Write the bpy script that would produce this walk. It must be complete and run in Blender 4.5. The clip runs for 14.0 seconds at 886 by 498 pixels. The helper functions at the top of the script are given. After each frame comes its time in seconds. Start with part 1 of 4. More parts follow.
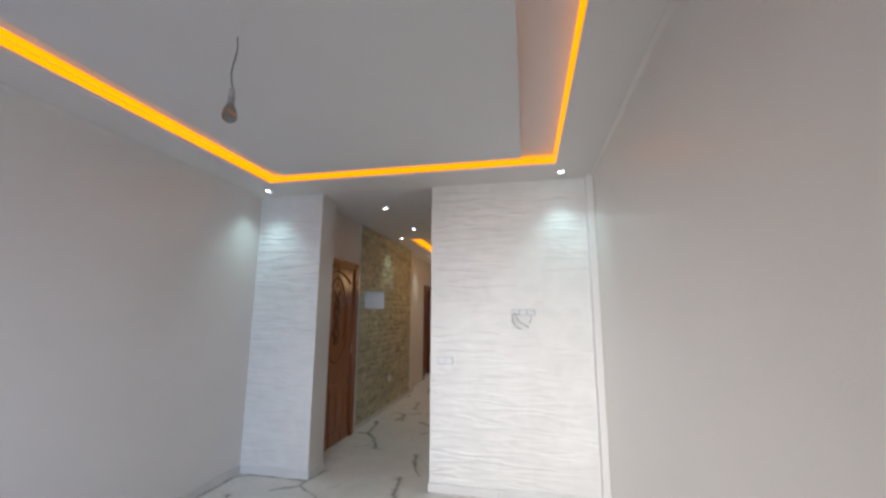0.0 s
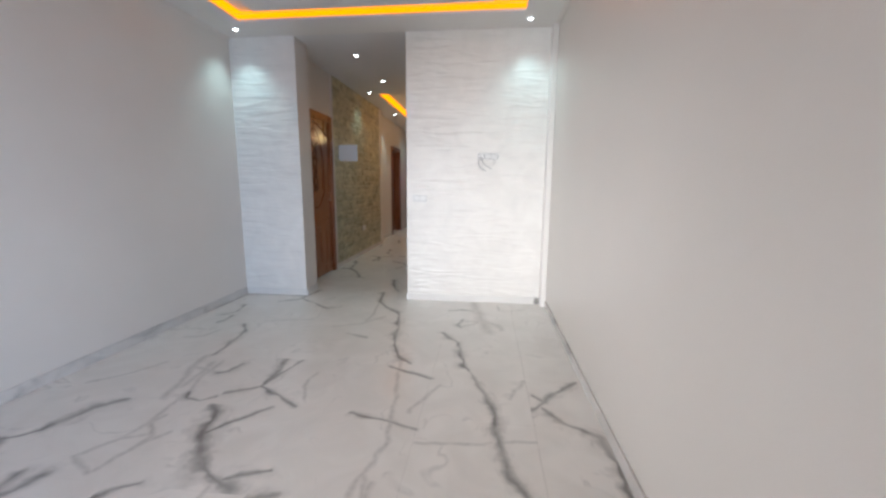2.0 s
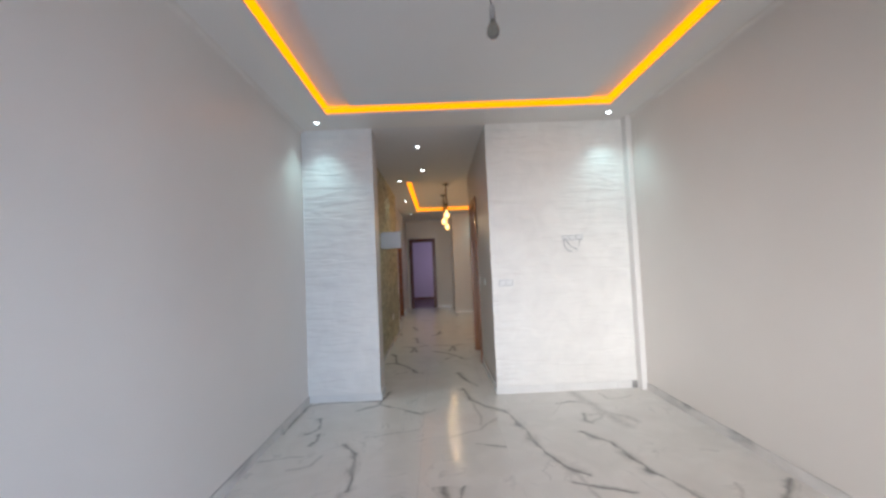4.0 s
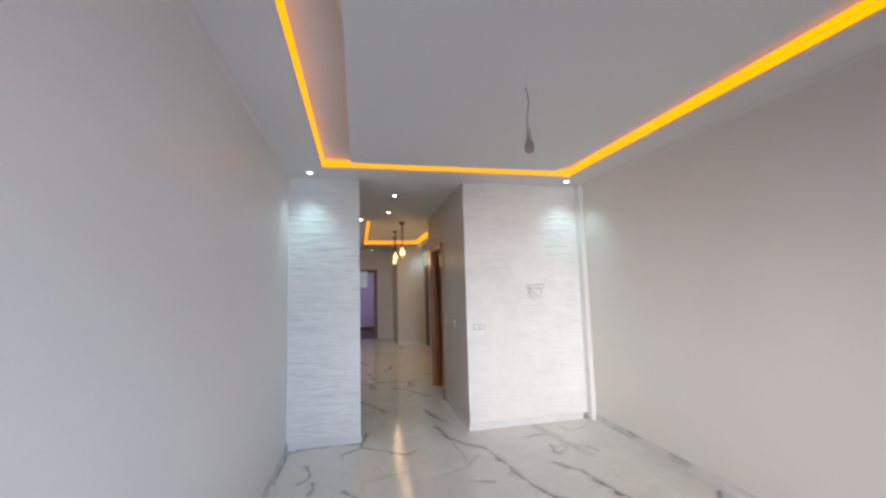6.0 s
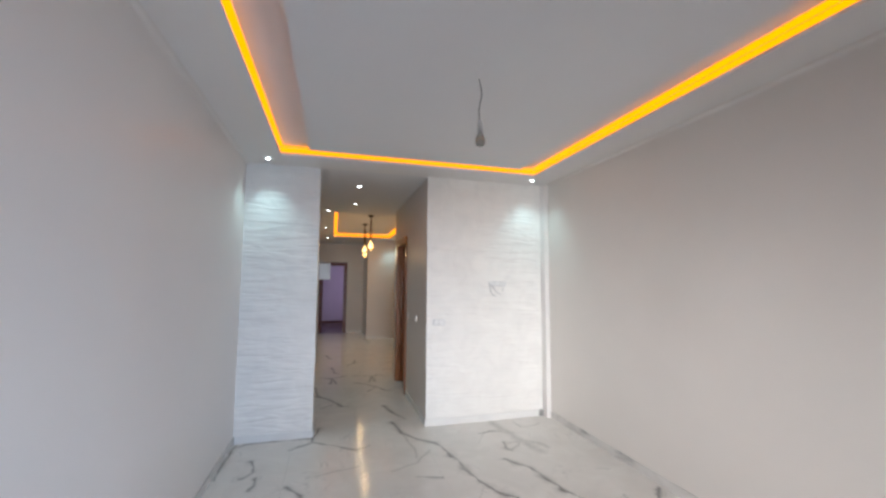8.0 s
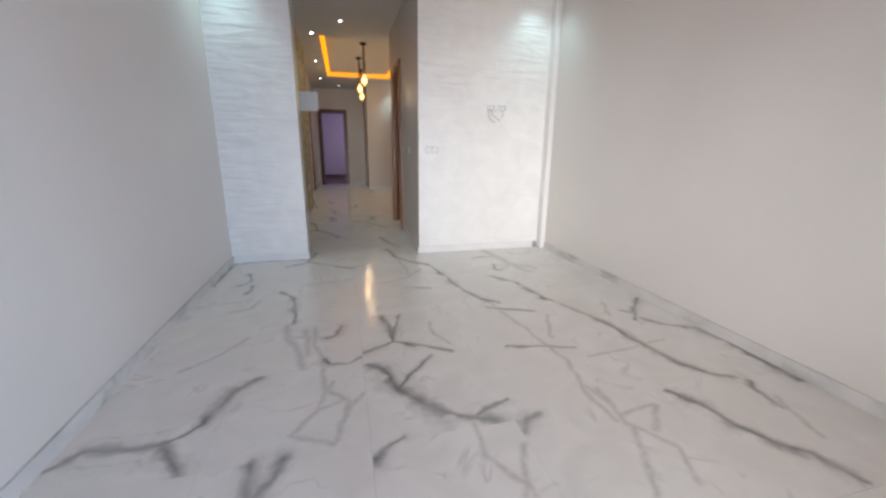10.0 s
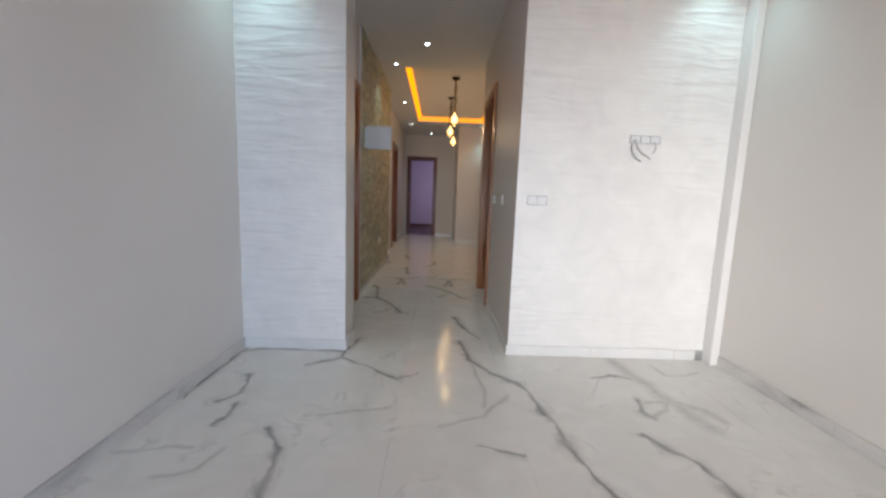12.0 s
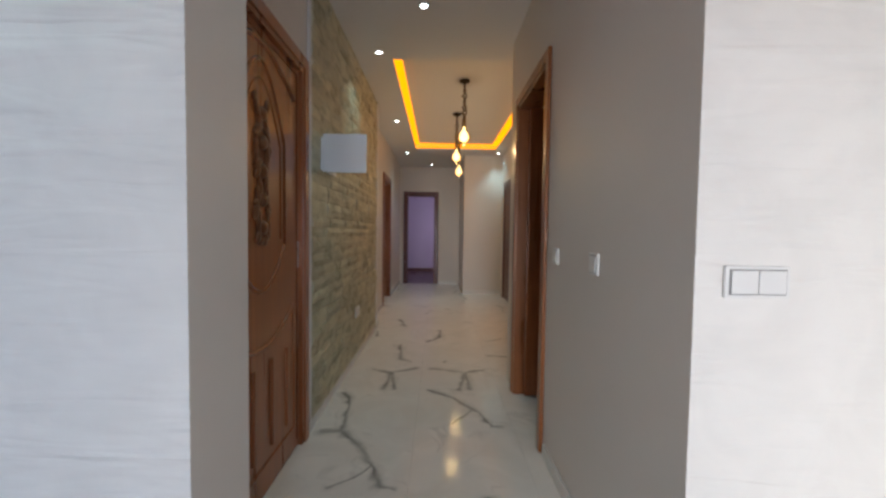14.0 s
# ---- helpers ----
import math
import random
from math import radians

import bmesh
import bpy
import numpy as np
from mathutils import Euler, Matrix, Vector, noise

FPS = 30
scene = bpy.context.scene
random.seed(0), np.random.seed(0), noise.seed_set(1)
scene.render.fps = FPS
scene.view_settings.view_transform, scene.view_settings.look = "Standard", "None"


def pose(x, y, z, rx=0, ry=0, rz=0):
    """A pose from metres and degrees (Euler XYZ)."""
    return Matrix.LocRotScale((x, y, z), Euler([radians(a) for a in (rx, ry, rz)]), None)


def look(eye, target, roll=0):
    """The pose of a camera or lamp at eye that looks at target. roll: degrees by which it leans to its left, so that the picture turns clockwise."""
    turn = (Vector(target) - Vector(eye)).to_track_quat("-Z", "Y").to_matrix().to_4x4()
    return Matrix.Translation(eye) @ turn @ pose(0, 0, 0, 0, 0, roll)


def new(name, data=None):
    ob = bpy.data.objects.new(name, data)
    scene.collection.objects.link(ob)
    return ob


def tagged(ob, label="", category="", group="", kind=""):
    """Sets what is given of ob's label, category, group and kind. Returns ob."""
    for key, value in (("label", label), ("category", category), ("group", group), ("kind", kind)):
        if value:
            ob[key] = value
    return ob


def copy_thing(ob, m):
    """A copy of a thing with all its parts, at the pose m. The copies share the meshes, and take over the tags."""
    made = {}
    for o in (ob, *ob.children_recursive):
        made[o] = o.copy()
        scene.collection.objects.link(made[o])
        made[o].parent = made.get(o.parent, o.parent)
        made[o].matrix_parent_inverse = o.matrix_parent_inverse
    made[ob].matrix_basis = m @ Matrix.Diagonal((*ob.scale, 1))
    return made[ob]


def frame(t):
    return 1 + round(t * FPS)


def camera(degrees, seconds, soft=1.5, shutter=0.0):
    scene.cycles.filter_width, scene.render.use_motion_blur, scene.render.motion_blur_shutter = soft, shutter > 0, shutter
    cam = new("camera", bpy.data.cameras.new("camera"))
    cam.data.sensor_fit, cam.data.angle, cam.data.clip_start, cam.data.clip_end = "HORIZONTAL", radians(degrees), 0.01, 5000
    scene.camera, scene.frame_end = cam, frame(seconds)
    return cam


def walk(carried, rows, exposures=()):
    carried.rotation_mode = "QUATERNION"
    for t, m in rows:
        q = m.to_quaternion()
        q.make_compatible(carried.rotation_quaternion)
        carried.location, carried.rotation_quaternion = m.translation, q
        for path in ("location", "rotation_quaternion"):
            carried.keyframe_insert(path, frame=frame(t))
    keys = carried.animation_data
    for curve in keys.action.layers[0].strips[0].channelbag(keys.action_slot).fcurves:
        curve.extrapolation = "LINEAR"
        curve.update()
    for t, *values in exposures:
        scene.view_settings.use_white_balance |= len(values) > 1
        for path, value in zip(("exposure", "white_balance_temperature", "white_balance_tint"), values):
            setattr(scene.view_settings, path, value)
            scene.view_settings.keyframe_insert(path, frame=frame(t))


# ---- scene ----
cam = camera(97.1, 14.0, soft=2.7)
PATH = [
    (0, (0.006, -0.117, 1.506), (-0.4, 1.816, 1.826), 0.3),
    (0.5, (-0.006, -0.431, 1.387), (-0.173, 1.562, 1.389), -0.1),
    (1, (0.015, -0.555, 1.313), (-0.19, 1.4, 0.948), -0.5),
    (1.5, (0.056, -0.649, 1.262), (-0.23, 1.283, 0.83), -0.4),
    (2, (-0.026, -0.635, 1.228), (-0.238, 1.327, 0.903), 0.4),
    (2.5, (-0.252, -0.613, 1.221), (-0.326, 1.37, 0.977), -0.3),
    (3, (-0.568, -0.517, 1.183), (-0.545, 1.476, 1.027), -1.6),
    (3.5, (-0.948, -0.415, 1.232), (-0.926, 1.583, 1.163), -2.5),
    (3.7, (-1.132, -0.443, 1.257), (-1.111, 1.556, 1.262), -2.5),
    (5.8, (-2.03, -0.733, 1.512), (-1.646, 1.219, 1.717), -1.8),
    (6, (-2.008, -0.782, 1.531), (-1.581, 1.162, 1.724), -1.5),
    (6.5, (-1.94, -0.846, 1.514), (-1.453, 1.086, 1.686), -0.7),
    (7, (-1.911, -0.845, 1.518), (-1.375, 1.074, 1.693), -0.4),
    (7.2, (-1.912, -0.831, 1.523), (-1.377, 1.087, 1.712), -0.5),
    (9.3, (-1.667, -0.76, 1.34), (-1.119, 1.157, 1.192), 3.3),
    (9.5, (-1.673, -0.798, 1.262), (-1.138, 1.108, 0.979), 2.4),
    (10, (-1.601, -0.648, 1.117), (-1.126, 1.228, 0.612), 0.6),
    (10.5, (-1.492, -0.369, 1.08), (-1.203, 1.552, 0.605), 1.0),
    (11, (-1.407, -0.03, 1.091), (-1.309, 1.938, 0.747), 4.2),
    (11.5, (-1.414, 0.344, 1.098), (-1.364, 2.318, 0.783), 3.9),
    (12, (-1.371, 0.761, 1.094), (-1.335, 2.742, 0.825), 2.1),
    (12.5, (-1.374, 1.193, 1.155), (-1.379, 3.182, 0.947), 0.9),
    (13, (-1.417, 1.655, 1.188), (-1.406, 3.649, 1.028), 0.4),
    (13.5, (-1.397, 2.113, 1.179), (-1.383, 4.109, 1.051), 0.8),
    (14, (-1.428, 2.524, 1.188), (-1.4, 4.522, 1.105), 0.8),
]
walk(cam, [(t, look(eye, target, roll)) for t, eye, target, roll in PATH], exposures=[(0.0, -0.16), (0.6, -0.03), (3.0, -0.03), (6.5, 0.0), (9.5, -0.03), (12.0, -0.03), (13.4, -0.06), (14.0, 0.07)])

# ---- world and large lights ----
world = bpy.data.worlds.new("sky_world")
scene.world = world
world.use_nodes = True
sky = world.node_tree.nodes.new("ShaderNodeTexSky")
sky.sky_type = 'NISHITA'
sky.sun_disc = False
sky.sun_elevation, sky.sun_rotation = radians(50), radians(20)
world.node_tree.links.new(sky.outputs[0], world.node_tree.nodes["Background"].inputs[0])
world.node_tree.nodes["Background"].inputs[1].default_value = 0.10


def area_light(name, m, sx, sy, power, colour, spread=180):
    data = bpy.data.lights.new(name, 'AREA')
    data.shape, data.size, data.size_y, data.energy, data.color, data.spread = 'RECTANGLE', sx, sy, power, colour, radians(spread)
    ob = new(name, data)
    ob.matrix_world = m
    return ob


def spot_light(name, x, y, z, power, colour, angle=95, blend=1.0):
    data = bpy.data.lights.new(name, 'SPOT')
    data.energy, data.color, data.spot_size, data.spot_blend, data.shadow_soft_size = power, colour, radians(angle), blend, 0.03
    ob = new(name, data)
    ob.matrix_world = look((x, y, z), (x, y, 0))
    return ob


def point_light(name, x, y, z, power, colour, size=0.03):
    data = bpy.data.lights.new(name, 'POINT')
    data.energy, data.color, data.shadow_soft_size, data.specular_factor = power, colour, size, 0.04
    ob = new(name, data)
    ob.location = (x, y, z)
    return ob


# daylight of the balcony window behind the walker
area_light("window_daylight", look((-1.62, -3.43, 1.05), (0.42, 3.4, 0.48)), 1.0, 1.7, 26.5, (0.94, 0.947, 0.975), 45)
area_light("window_daylight_blue_sky", look((-0.46, -3.43, 1.0), (-2.69, 0.8, 0.50)), 1.0, 1.6, 30, (0.56, 0.72, 0.98), 62)
# daylight of the rooms beyond the far door and the left side door
area_light("bedroom_daylight", look((-0.5, 13.4, 1.5), (-2.4, 13.9, 1.2)), 1.0, 1.2, 11, (0.80, 0.66, 1.0))
area_light("side_room_daylight", look((-3.55, 9.3, 1.5), (-2.2, 9.3, 1.0)), 0.9, 1.1, 3, (0.9, 0.95, 1.0))

COOL = (0.58, 0.92, 0.98)
SPOTS = [(-2.464, 3.185, 17), (0.329, 3.185, 17), (-1.551, 4.045, 12), (-1.54, 5.18, 12), (-1.94, 5.87, 12),
         (-2.0, 7.9, 24), (-2.02, 10.0, 16), (-1.58, 11.2, 4), (-0.31, 9.9, 20)]


# ---- materials ----
def nodes_of(m):
    m.use_nodes = True
    return m.node_tree, m.node_tree.nodes, m.node_tree.links, m.node_tree.nodes["Principled BSDF"]


def noise_tex(n, l, vec, scale, detail=4, distortion=0.0, stretch=None):
    t = n.new("ShaderNodeTexNoise")
    t.inputs["Scale"].default_value, t.inputs["Detail"].default_value, t.inputs["Distortion"].default_value = scale, detail, distortion
    if stretch:
        mp = n.new("ShaderNodeVectorMath")
        mp.operation = 'MULTIPLY'
        mp.inputs[1].default_value = stretch
        l.new(vec, mp.inputs[0])
        vec = mp.outputs[0]
    l.new(vec, t.inputs["Vector"])
    return t.outputs["Fac"]


def ramp_of(n, l, fac, stops):
    r = n.new("ShaderNodeValToRGB")
    e = r.color_ramp.elements
    while len(e) < len(stops):
        e.new(0.5)
    for k, (p, c) in enumerate(stops):
        e[k].position, e[k].color = p, (*c, 1)
    l.new(fac, r.inputs[0])
    return r.outputs[0]


def range_of(n, l, fac, a, b, lo=0.0, hi=1.0):
    r = n.new("ShaderNodeMapRange")
    r.inputs[1].default_value, r.inputs[2].default_value, r.inputs[3].default_value, r.inputs[4].default_value = lo, hi, a, b
    l.new(fac, r.inputs[0])
    return r.outputs[0]


def bump_of(n, l, fac, strength, distance, normal=None):
    b = n.new("ShaderNodeBump")
    b.inputs["Strength"].default_value, b.inputs["Distance"].default_value = strength, distance
    l.new(fac, b.inputs["Height"])
    if normal:
        l.new(normal, b.inputs["Normal"])
    return b.outputs[0]


def mat(name, base=(0.8, 0.8, 0.8), rough=0.5, metal=0.0, var=0.05, scale=3.0, bump=0.3, bump_scale=60.0, rough_var=0.08, spec=0.5, wave=0.0):
    m = bpy.data.materials.new(name)
    nt, n, l, b = nodes_of(m)
    b.inputs["Metallic"].default_value = metal
    b.inputs["Specular IOR Level"].default_value = spec
    pos = n.new("ShaderNodeNewGeometry").outputs["Position"]
    big = noise_tex(n, l, pos, scale, 5)
    fine = noise_tex(n, l, pos, bump_scale, 3)
    l.new(ramp_of(n, l, big, [(0.15, [c * (1 - 1.6 * var) for c in base]), (0.85, [min(1, c * (1 + 1.6 * var)) for c in base])]), b.inputs["Base Color"])
    l.new(range_of(n, l, big, max(0.02, rough - rough_var), min(1, rough + rough_var), 0.1, 0.9), b.inputs["Roughness"])
    normal = None
    if wave:
        normal = bump_of(n, l, noise_tex(n, l, pos, 1.6, 2), wave, 0.05)
    if bump:
        normal = bump_of(n, l, fine, bump, 0.002, normal)
    if normal:
        l.new(normal, b.inputs["Normal"])
    return m


def glow(name, colour, strength):
    m = bpy.data.materials.new(name)
    nt, n, l, b = nodes_of(m)
    b.inputs["Base Color"].default_value = (*[0.3 * c for c in colour], 1)
    b.inputs["Specular IOR Level"].default_value = 0.1
    b.inputs["Emission Color"].default_value = (*colour, 1)
    b.inputs["Emission Strength"].default_value = strength
    return m


def textured_wallpaper():
    """White relief coating: short wavy trowel strokes in patches between smoother areas, with a pearly sheen."""
    m = bpy.data.materials.new("rippled_white_coating")
    nt, n, l, b = nodes_of(m)
    pos = n.new("ShaderNodeNewGeometry").outputs["Position"]
    waves = noise_tex(n, l, pos, 1.0, 1.5, 0.5, (3.0, 3.0, 19.0))
    strokes = range_of(n, l, waves, 0.0, 1.0, 0.38, 0.68)
    patch = noise_tex(n, l, pos, 2.3, 3, 0.5, (0.8, 0.8, 1.5))
    cloud = noise_tex(n, l, pos, 4.5, 4, 0.8)
    fine = noise_tex(n, l, pos, 90, 2)
    mul = n.new("ShaderNodeMath")
    mul.operation = 'MULTIPLY'
    l.new(strokes, mul.inputs[0])
    l.new(range_of(n, l, patch, 0.15, 1.0, 0.32, 0.56), mul.inputs[1])
    normal = bump_of(n, l, mul.outputs[0], 0.54, 0.012)
    normal = bump_of(n, l, cloud, 0.22, 0.012, normal)
    l.new(bump_of(n, l, fine, 0.15, 0.001, normal), b.inputs["Normal"])
    l.new(ramp_of(n, l, cloud, [(0.30, (0.735, 0.72, 0.692)), (0.65, (0.80, 0.784, 0.752))]), b.inputs["Base Color"])
    l.new(range_of(n, l, patch, 0.52, 0.34, 0.3, 0.7), b.inputs["Roughness"])
    return m


def varnished_wood(name, dark, light, rough=0.28, coat=0.35):
    m = bpy.data.materials.new(name)
    nt, n, l, b = nodes_of(m)
    co = n.new("ShaderNodeTexCoord").outputs["Object"]
    grain = noise_tex(n, l, co, 1.0, 6, 0.6, (16.0, 16.0, 1.2))
    streak = noise_tex(n, l, co, 1.0, 3, 0.2, (150.0, 150.0, 5.0))
    mix = n.new("ShaderNodeMath")
    mix.operation = 'MULTIPLY_ADD'
    mix.inputs[1].default_value = 0.2
    l.new(streak, mix.inputs[0])
    l.new(grain, mix.inputs[2])
    l.new(ramp_of(n, l, mix.outputs[0], [(0.30, dark), (0.85, light)]), b.inputs["Base Color"])
    l.new(range_of(n, l, grain, rough - 0.07, rough + 0.1), b.inputs["Roughness"])
    b.inputs["Coat Weight"].default_value, b.inputs["Coat Roughness"].default_value = coat, 0.18
    l.new(bump_of(n, l, streak, 0.12, 0.001), b.inputs["Normal"])
    return m


def cladding_stone():
    m = bpy.data.materials.new("olive_split_stone")
    nt, n, l, b = nodes_of(m)
    pos = n.new("ShaderNodeNewGeometry").outputs["Position"]
    rnd = n.new("ShaderNodeObjectInfo").outputs["Random"]
    big = noise_tex(n, l, pos, 6.0, 5, 0.8, (1.0, 1.0, 2.2))
    fine = noise_tex(n, l, pos, 45.0, 5, 0.4)
    col = ramp_of(n, l, big, [(0.30, (0.28, 0.258, 0.16)), (0.48, (0.45, 0.42, 0.285)), (0.70, (0.54, 0.51, 0.365))])
    hsv = n.new("ShaderNodeHueSaturation")
    l.new(col, hsv.inputs["Color"])
    l.new(range_of(n, l, rnd, 0.82, 1.15), hsv.inputs["Value"])
    l.new(hsv.outputs[0], b.inputs["Base Color"])
    l.new(range_of(n, l, fine, 0.4, 0.7), b.inputs["Roughness"])
    normal = bump_of(n, l, big, 0.8, 0.02)
    l.new(bump_of(n, l, fine, 0.6, 0.006, normal), b.inputs["Normal"])
    return m


def marble_tile(name, segments):
    """Glazed white tile; segments of (half width, x0, y0, x1, y1, faint) are its veins."""
    m = bpy.data.materials.new(name)
    nt, n, l, b = nodes_of(m)
    pos = n.new("ShaderNodeNewGeometry").outputs["Position"]

    def vmath(op, a, v=None, link=None):
        q = n.new("ShaderNodeVectorMath")
        q.operation = op
        l.new(a, q.inputs[0])
        if v is not None:
            q.inputs[1].default_value = v
        if link:
            l.new(link, q.inputs[1])
        return q

    def math2(op, a, c):
        q = n.new("ShaderNodeMath")
        q.operation = op
        l.new(a, q.inputs[0])
        if isinstance(c, (int, float)):
            q.inputs[1].default_value = c
        else:
            l.new(c, q.inputs[1])
        return q.outputs[0]

    wob = n.new("ShaderNodeTexNoise")
    wob.inputs["Scale"].default_value, wob.inputs["Detail"].default_value = 6.5, 3
    l.new(pos, wob.inputs["Vector"])
    off = vmath('SUBTRACT', wob.outputs["Color"], (0.5, 0.5, 0.5)).outputs[0]
    off = vmath('MULTIPLY', off, (0.07, 0.07, 0.0)).outputs[0]
    p = vmath('MULTIPLY', vmath('ADD', pos, link=off).outputs[0], (1, 1, 0)).outputs[0]
    smoke = noise_tex(n, l, pos, 3.3, 4, 1.2)
    fine = noise_tex(n, l, pos, 28.0, 3)
    near = haze = None
    for half, x0, y0, x1, y1, faint in segments:
        length = max(1e-3, math.hypot(x1 - x0, y1 - y0))
        d = ((x1 - x0) / length, (y1 - y0) / length, 0)
        rel = vmath('SUBTRACT', p, (x0, y0, 0)).outputs[0]
        cl = n.new("ShaderNodeClamp")
        l.new(vmath('DOT_PRODUCT', rel, d).outputs["Value"], cl.inputs[0])
        cl.inputs[1].default_value, cl.inputs[2].default_value = 0.0, length
        comb = n.new("ShaderNodeVectorMath")
        comb.operation = 'SCALE'
        comb.inputs[0].default_value = d
        l.new(cl.outputs[0], comb.inputs[3])
        dist = math2('DIVIDE', vmath('DISTANCE', rel, link=comb.outputs[0]).outputs["Value"], half)
        if faint:
            haze = dist if haze is None else math2('MINIMUM', haze, dist)
        else:
            near = dist if near is None else math2('MINIMUM', near, dist)
    # thin pale secondary veins and smoky clouds in the glaze
    thin = noise_tex(n, l, pos, 1.7, 3, 1.6)
    thin = math2('ABSOLUTE', math2('SUBTRACT', thin, 0.5), 0.0)
    pale = range_of(n, l, thin, 0.22, 0.0, 0.0, 0.02)
    dark = math2('MULTIPLY', pale, range_of(n, l, smoke, 0.0, 1.0, 0.5, 0.62))
    if near is not None:
        wide = range_of(n, l, fine, 0.75, 1.2, 0.3, 0.7)
        swell = noise_tex(n, l, pos, 6.5, 2)
        wide = math2('MULTIPLY', wide, range_of(n, l, swell, 0.40, 1.75, 0.35, 0.65))
        ring = math2('ABSOLUTE', math2('SUBTRACT', near, range_of(n, l, noise_tex(n, l, pos, 4.2, 3), 0.2, 4.6, 0.3, 0.7)), 0.0)
        strand = math2('MULTIPLY', range_of(n, l, ring, 0.22, 0.0, 0.05, 0.8), range_of(n, l, swell, 0.0, 1.0, 0.47, 0.6))
        near = math2('DIVIDE', near, wide)
        core = math2('MULTIPLY', range_of(n, l, near, 0.80, 0.0, 0.15, 1.75), range_of(n, l, smoke, 0.55, 1.0, 0.35, 0.6))
        halo = math2('MULTIPLY', range_of(n, l, near, 0.32, 0.0, 0.8, 3.4), range_of(n, l, smoke, 0.0, 1.0, 0.35, 0.65))
        dark = math2('MAXIMUM', math2('MAXIMUM', core, halo), math2('MAXIMUM', strand, dark))
    if haze is not None:
        haze = math2('MULTIPLY', range_of(n, l, haze, 0.30, 0.0, 0.2, 1.7), range_of(n, l, fine, 0.55, 1.0, 0.35, 0.6))
        dark = math2('MAXIMUM', dark, haze)
    mixer = n.new("ShaderNodeMix")
    mixer.data_type = 'RGBA'
    l.new(dark, mixer.inputs[0])
    l.new(ramp_of(n, l, smoke, [(0.30, (0.73, 0.697, 0.655)), (0.65, (0.805, 0.772, 0.73))]), mixer.inputs[6])
    mixer.inputs[7].default_value = (0.11, 0.105, 0.10, 1)
    l.new(mixer.outputs[2], b.inputs["Base Color"])
    l.new(range_of(n, l, fine, 0.09, 0.16), b.inputs["Roughness"])
    b.inputs["Specular IOR Level"].default_value = 0.25
    l.new(bump_of(n, l, noise_tex(n, l, pos, 5.0, 2), 0.05, 0.01), b.inputs["Normal"])
    return m


def veined_skirting():
    """Glazed marble strip: pale, with dark smoky patches where veins cross it."""
    m = bpy.data.materials.new("veined_marble_skirting")
    nt, n, l, b = nodes_of(m)
    pos = n.new("ShaderNodeNewGeometry").outputs["Position"]
    patch = noise_tex(n, l, pos, 1.0, 5, 1.2, (2.1, 2.1, 4.0))
    l.new(ramp_of(n, l, patch, [(0.28, (0.30, 0.29, 0.28)), (0.37, (0.50, 0.48, 0.46)), (0.46, (0.61, 0.585, 0.555)), (0.7, (0.69, 0.66, 0.63))]), b.inputs["Base Color"])
    l.new(range_of(n, l, patch, 0.3, 0.18), b.inputs["Roughness"])
    return m


def glass_mat(name, colour, rough=0.02):
    m = bpy.data.materials.new(name)
    nt, n, l, b = nodes_of(m)
    b.inputs["Base Color"].default_value = (*colour, 1)
    b.inputs["Transmission Weight"].default_value = 1.0
    b.inputs["Roughness"].default_value = rough
    b.inputs["IOR"].default_value = 1.45
    return m


M_WALL = mat("wall_paint", (0.688, 0.644, 0.60), 0.34, var=0.035, scale=1.1, bump=0.25, bump_scale=140)
M_CORR = mat("corridor_paint", (0.67, 0.628, 0.588), 0.45, var=0.03, scale=1.3, bump=0.25, bump_scale=120)
M_CEIL = mat("ceiling_plaster", (0.72, 0.71, 0.712), 0.7, var=0.02, scale=0.9, bump=0.15, bump_scale=80)
M_SOFFIT = mat("white_ceiling_paint", (0.76, 0.735, 0.71), 0.6, var=0.02, scale=0.9, bump=0.15, bump_scale=80)
M_PANEL = textured_wallpaper()
M_LED = glow("led_strip_glow", (1.0, 0.31, 0.0), 1.9)
M_LAMP = glow("downlight_glow", (0.85, 0.95, 1.0), 14.0)
M_FILAMENT = glow("filament_glow", (1.0, 0.78, 0.46), 3.4)
M_WHITE = mat("white_plastic", (0.74, 0.74, 0.73), 0.35, var=0.02, bump=0.0)
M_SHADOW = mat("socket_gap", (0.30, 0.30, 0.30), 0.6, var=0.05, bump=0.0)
M_JOINT = mat("shallow_joint", (0.20, 0.20, 0.20), 0.6, var=0.05, bump=0.0)
M_DARK = mat("dark_metal", (0.04, 0.033, 0.028), 0.45, metal=0.6, var=0.2, bump=0.2)
M_BRASS = mat("aged_brass", (0.35, 0.22, 0.08), 0.35, metal=0.9, var=0.15, bump=0.2)
M_STEEL = mat("brushed_metal", (0.6, 0.57, 0.52), 0.3, metal=1.0, var=0.05, bump=0.2)
M_CONCRETE = mat("grout", (0.66, 0.65, 0.63), 0.85)
M_SKIRT2 = veined_skirting()
M_SKIRTD = mat("dark_marble_skirting", (0.30, 0.29, 0.28), 0.25, var=0.25, scale=14.0, bump=0.0)
M_SKIRT = mat("marble_skirting", (0.74, 0.73, 0.71), 0.22, var=0.06, scale=3.2, bump=0.0)
M_DOOR = varnished_wood("carved_door_wood", (0.19, 0.054, 0.018), (0.38, 0.125, 0.042))
M_CARVE = varnished_wood("carving_wood", (0.10, 0.032, 0.011), (0.22, 0.078, 0.024))
M_FRAME = varnished_wood("door_frame_wood", (0.14, 0.043, 0.013), (0.28, 0.098, 0.03))
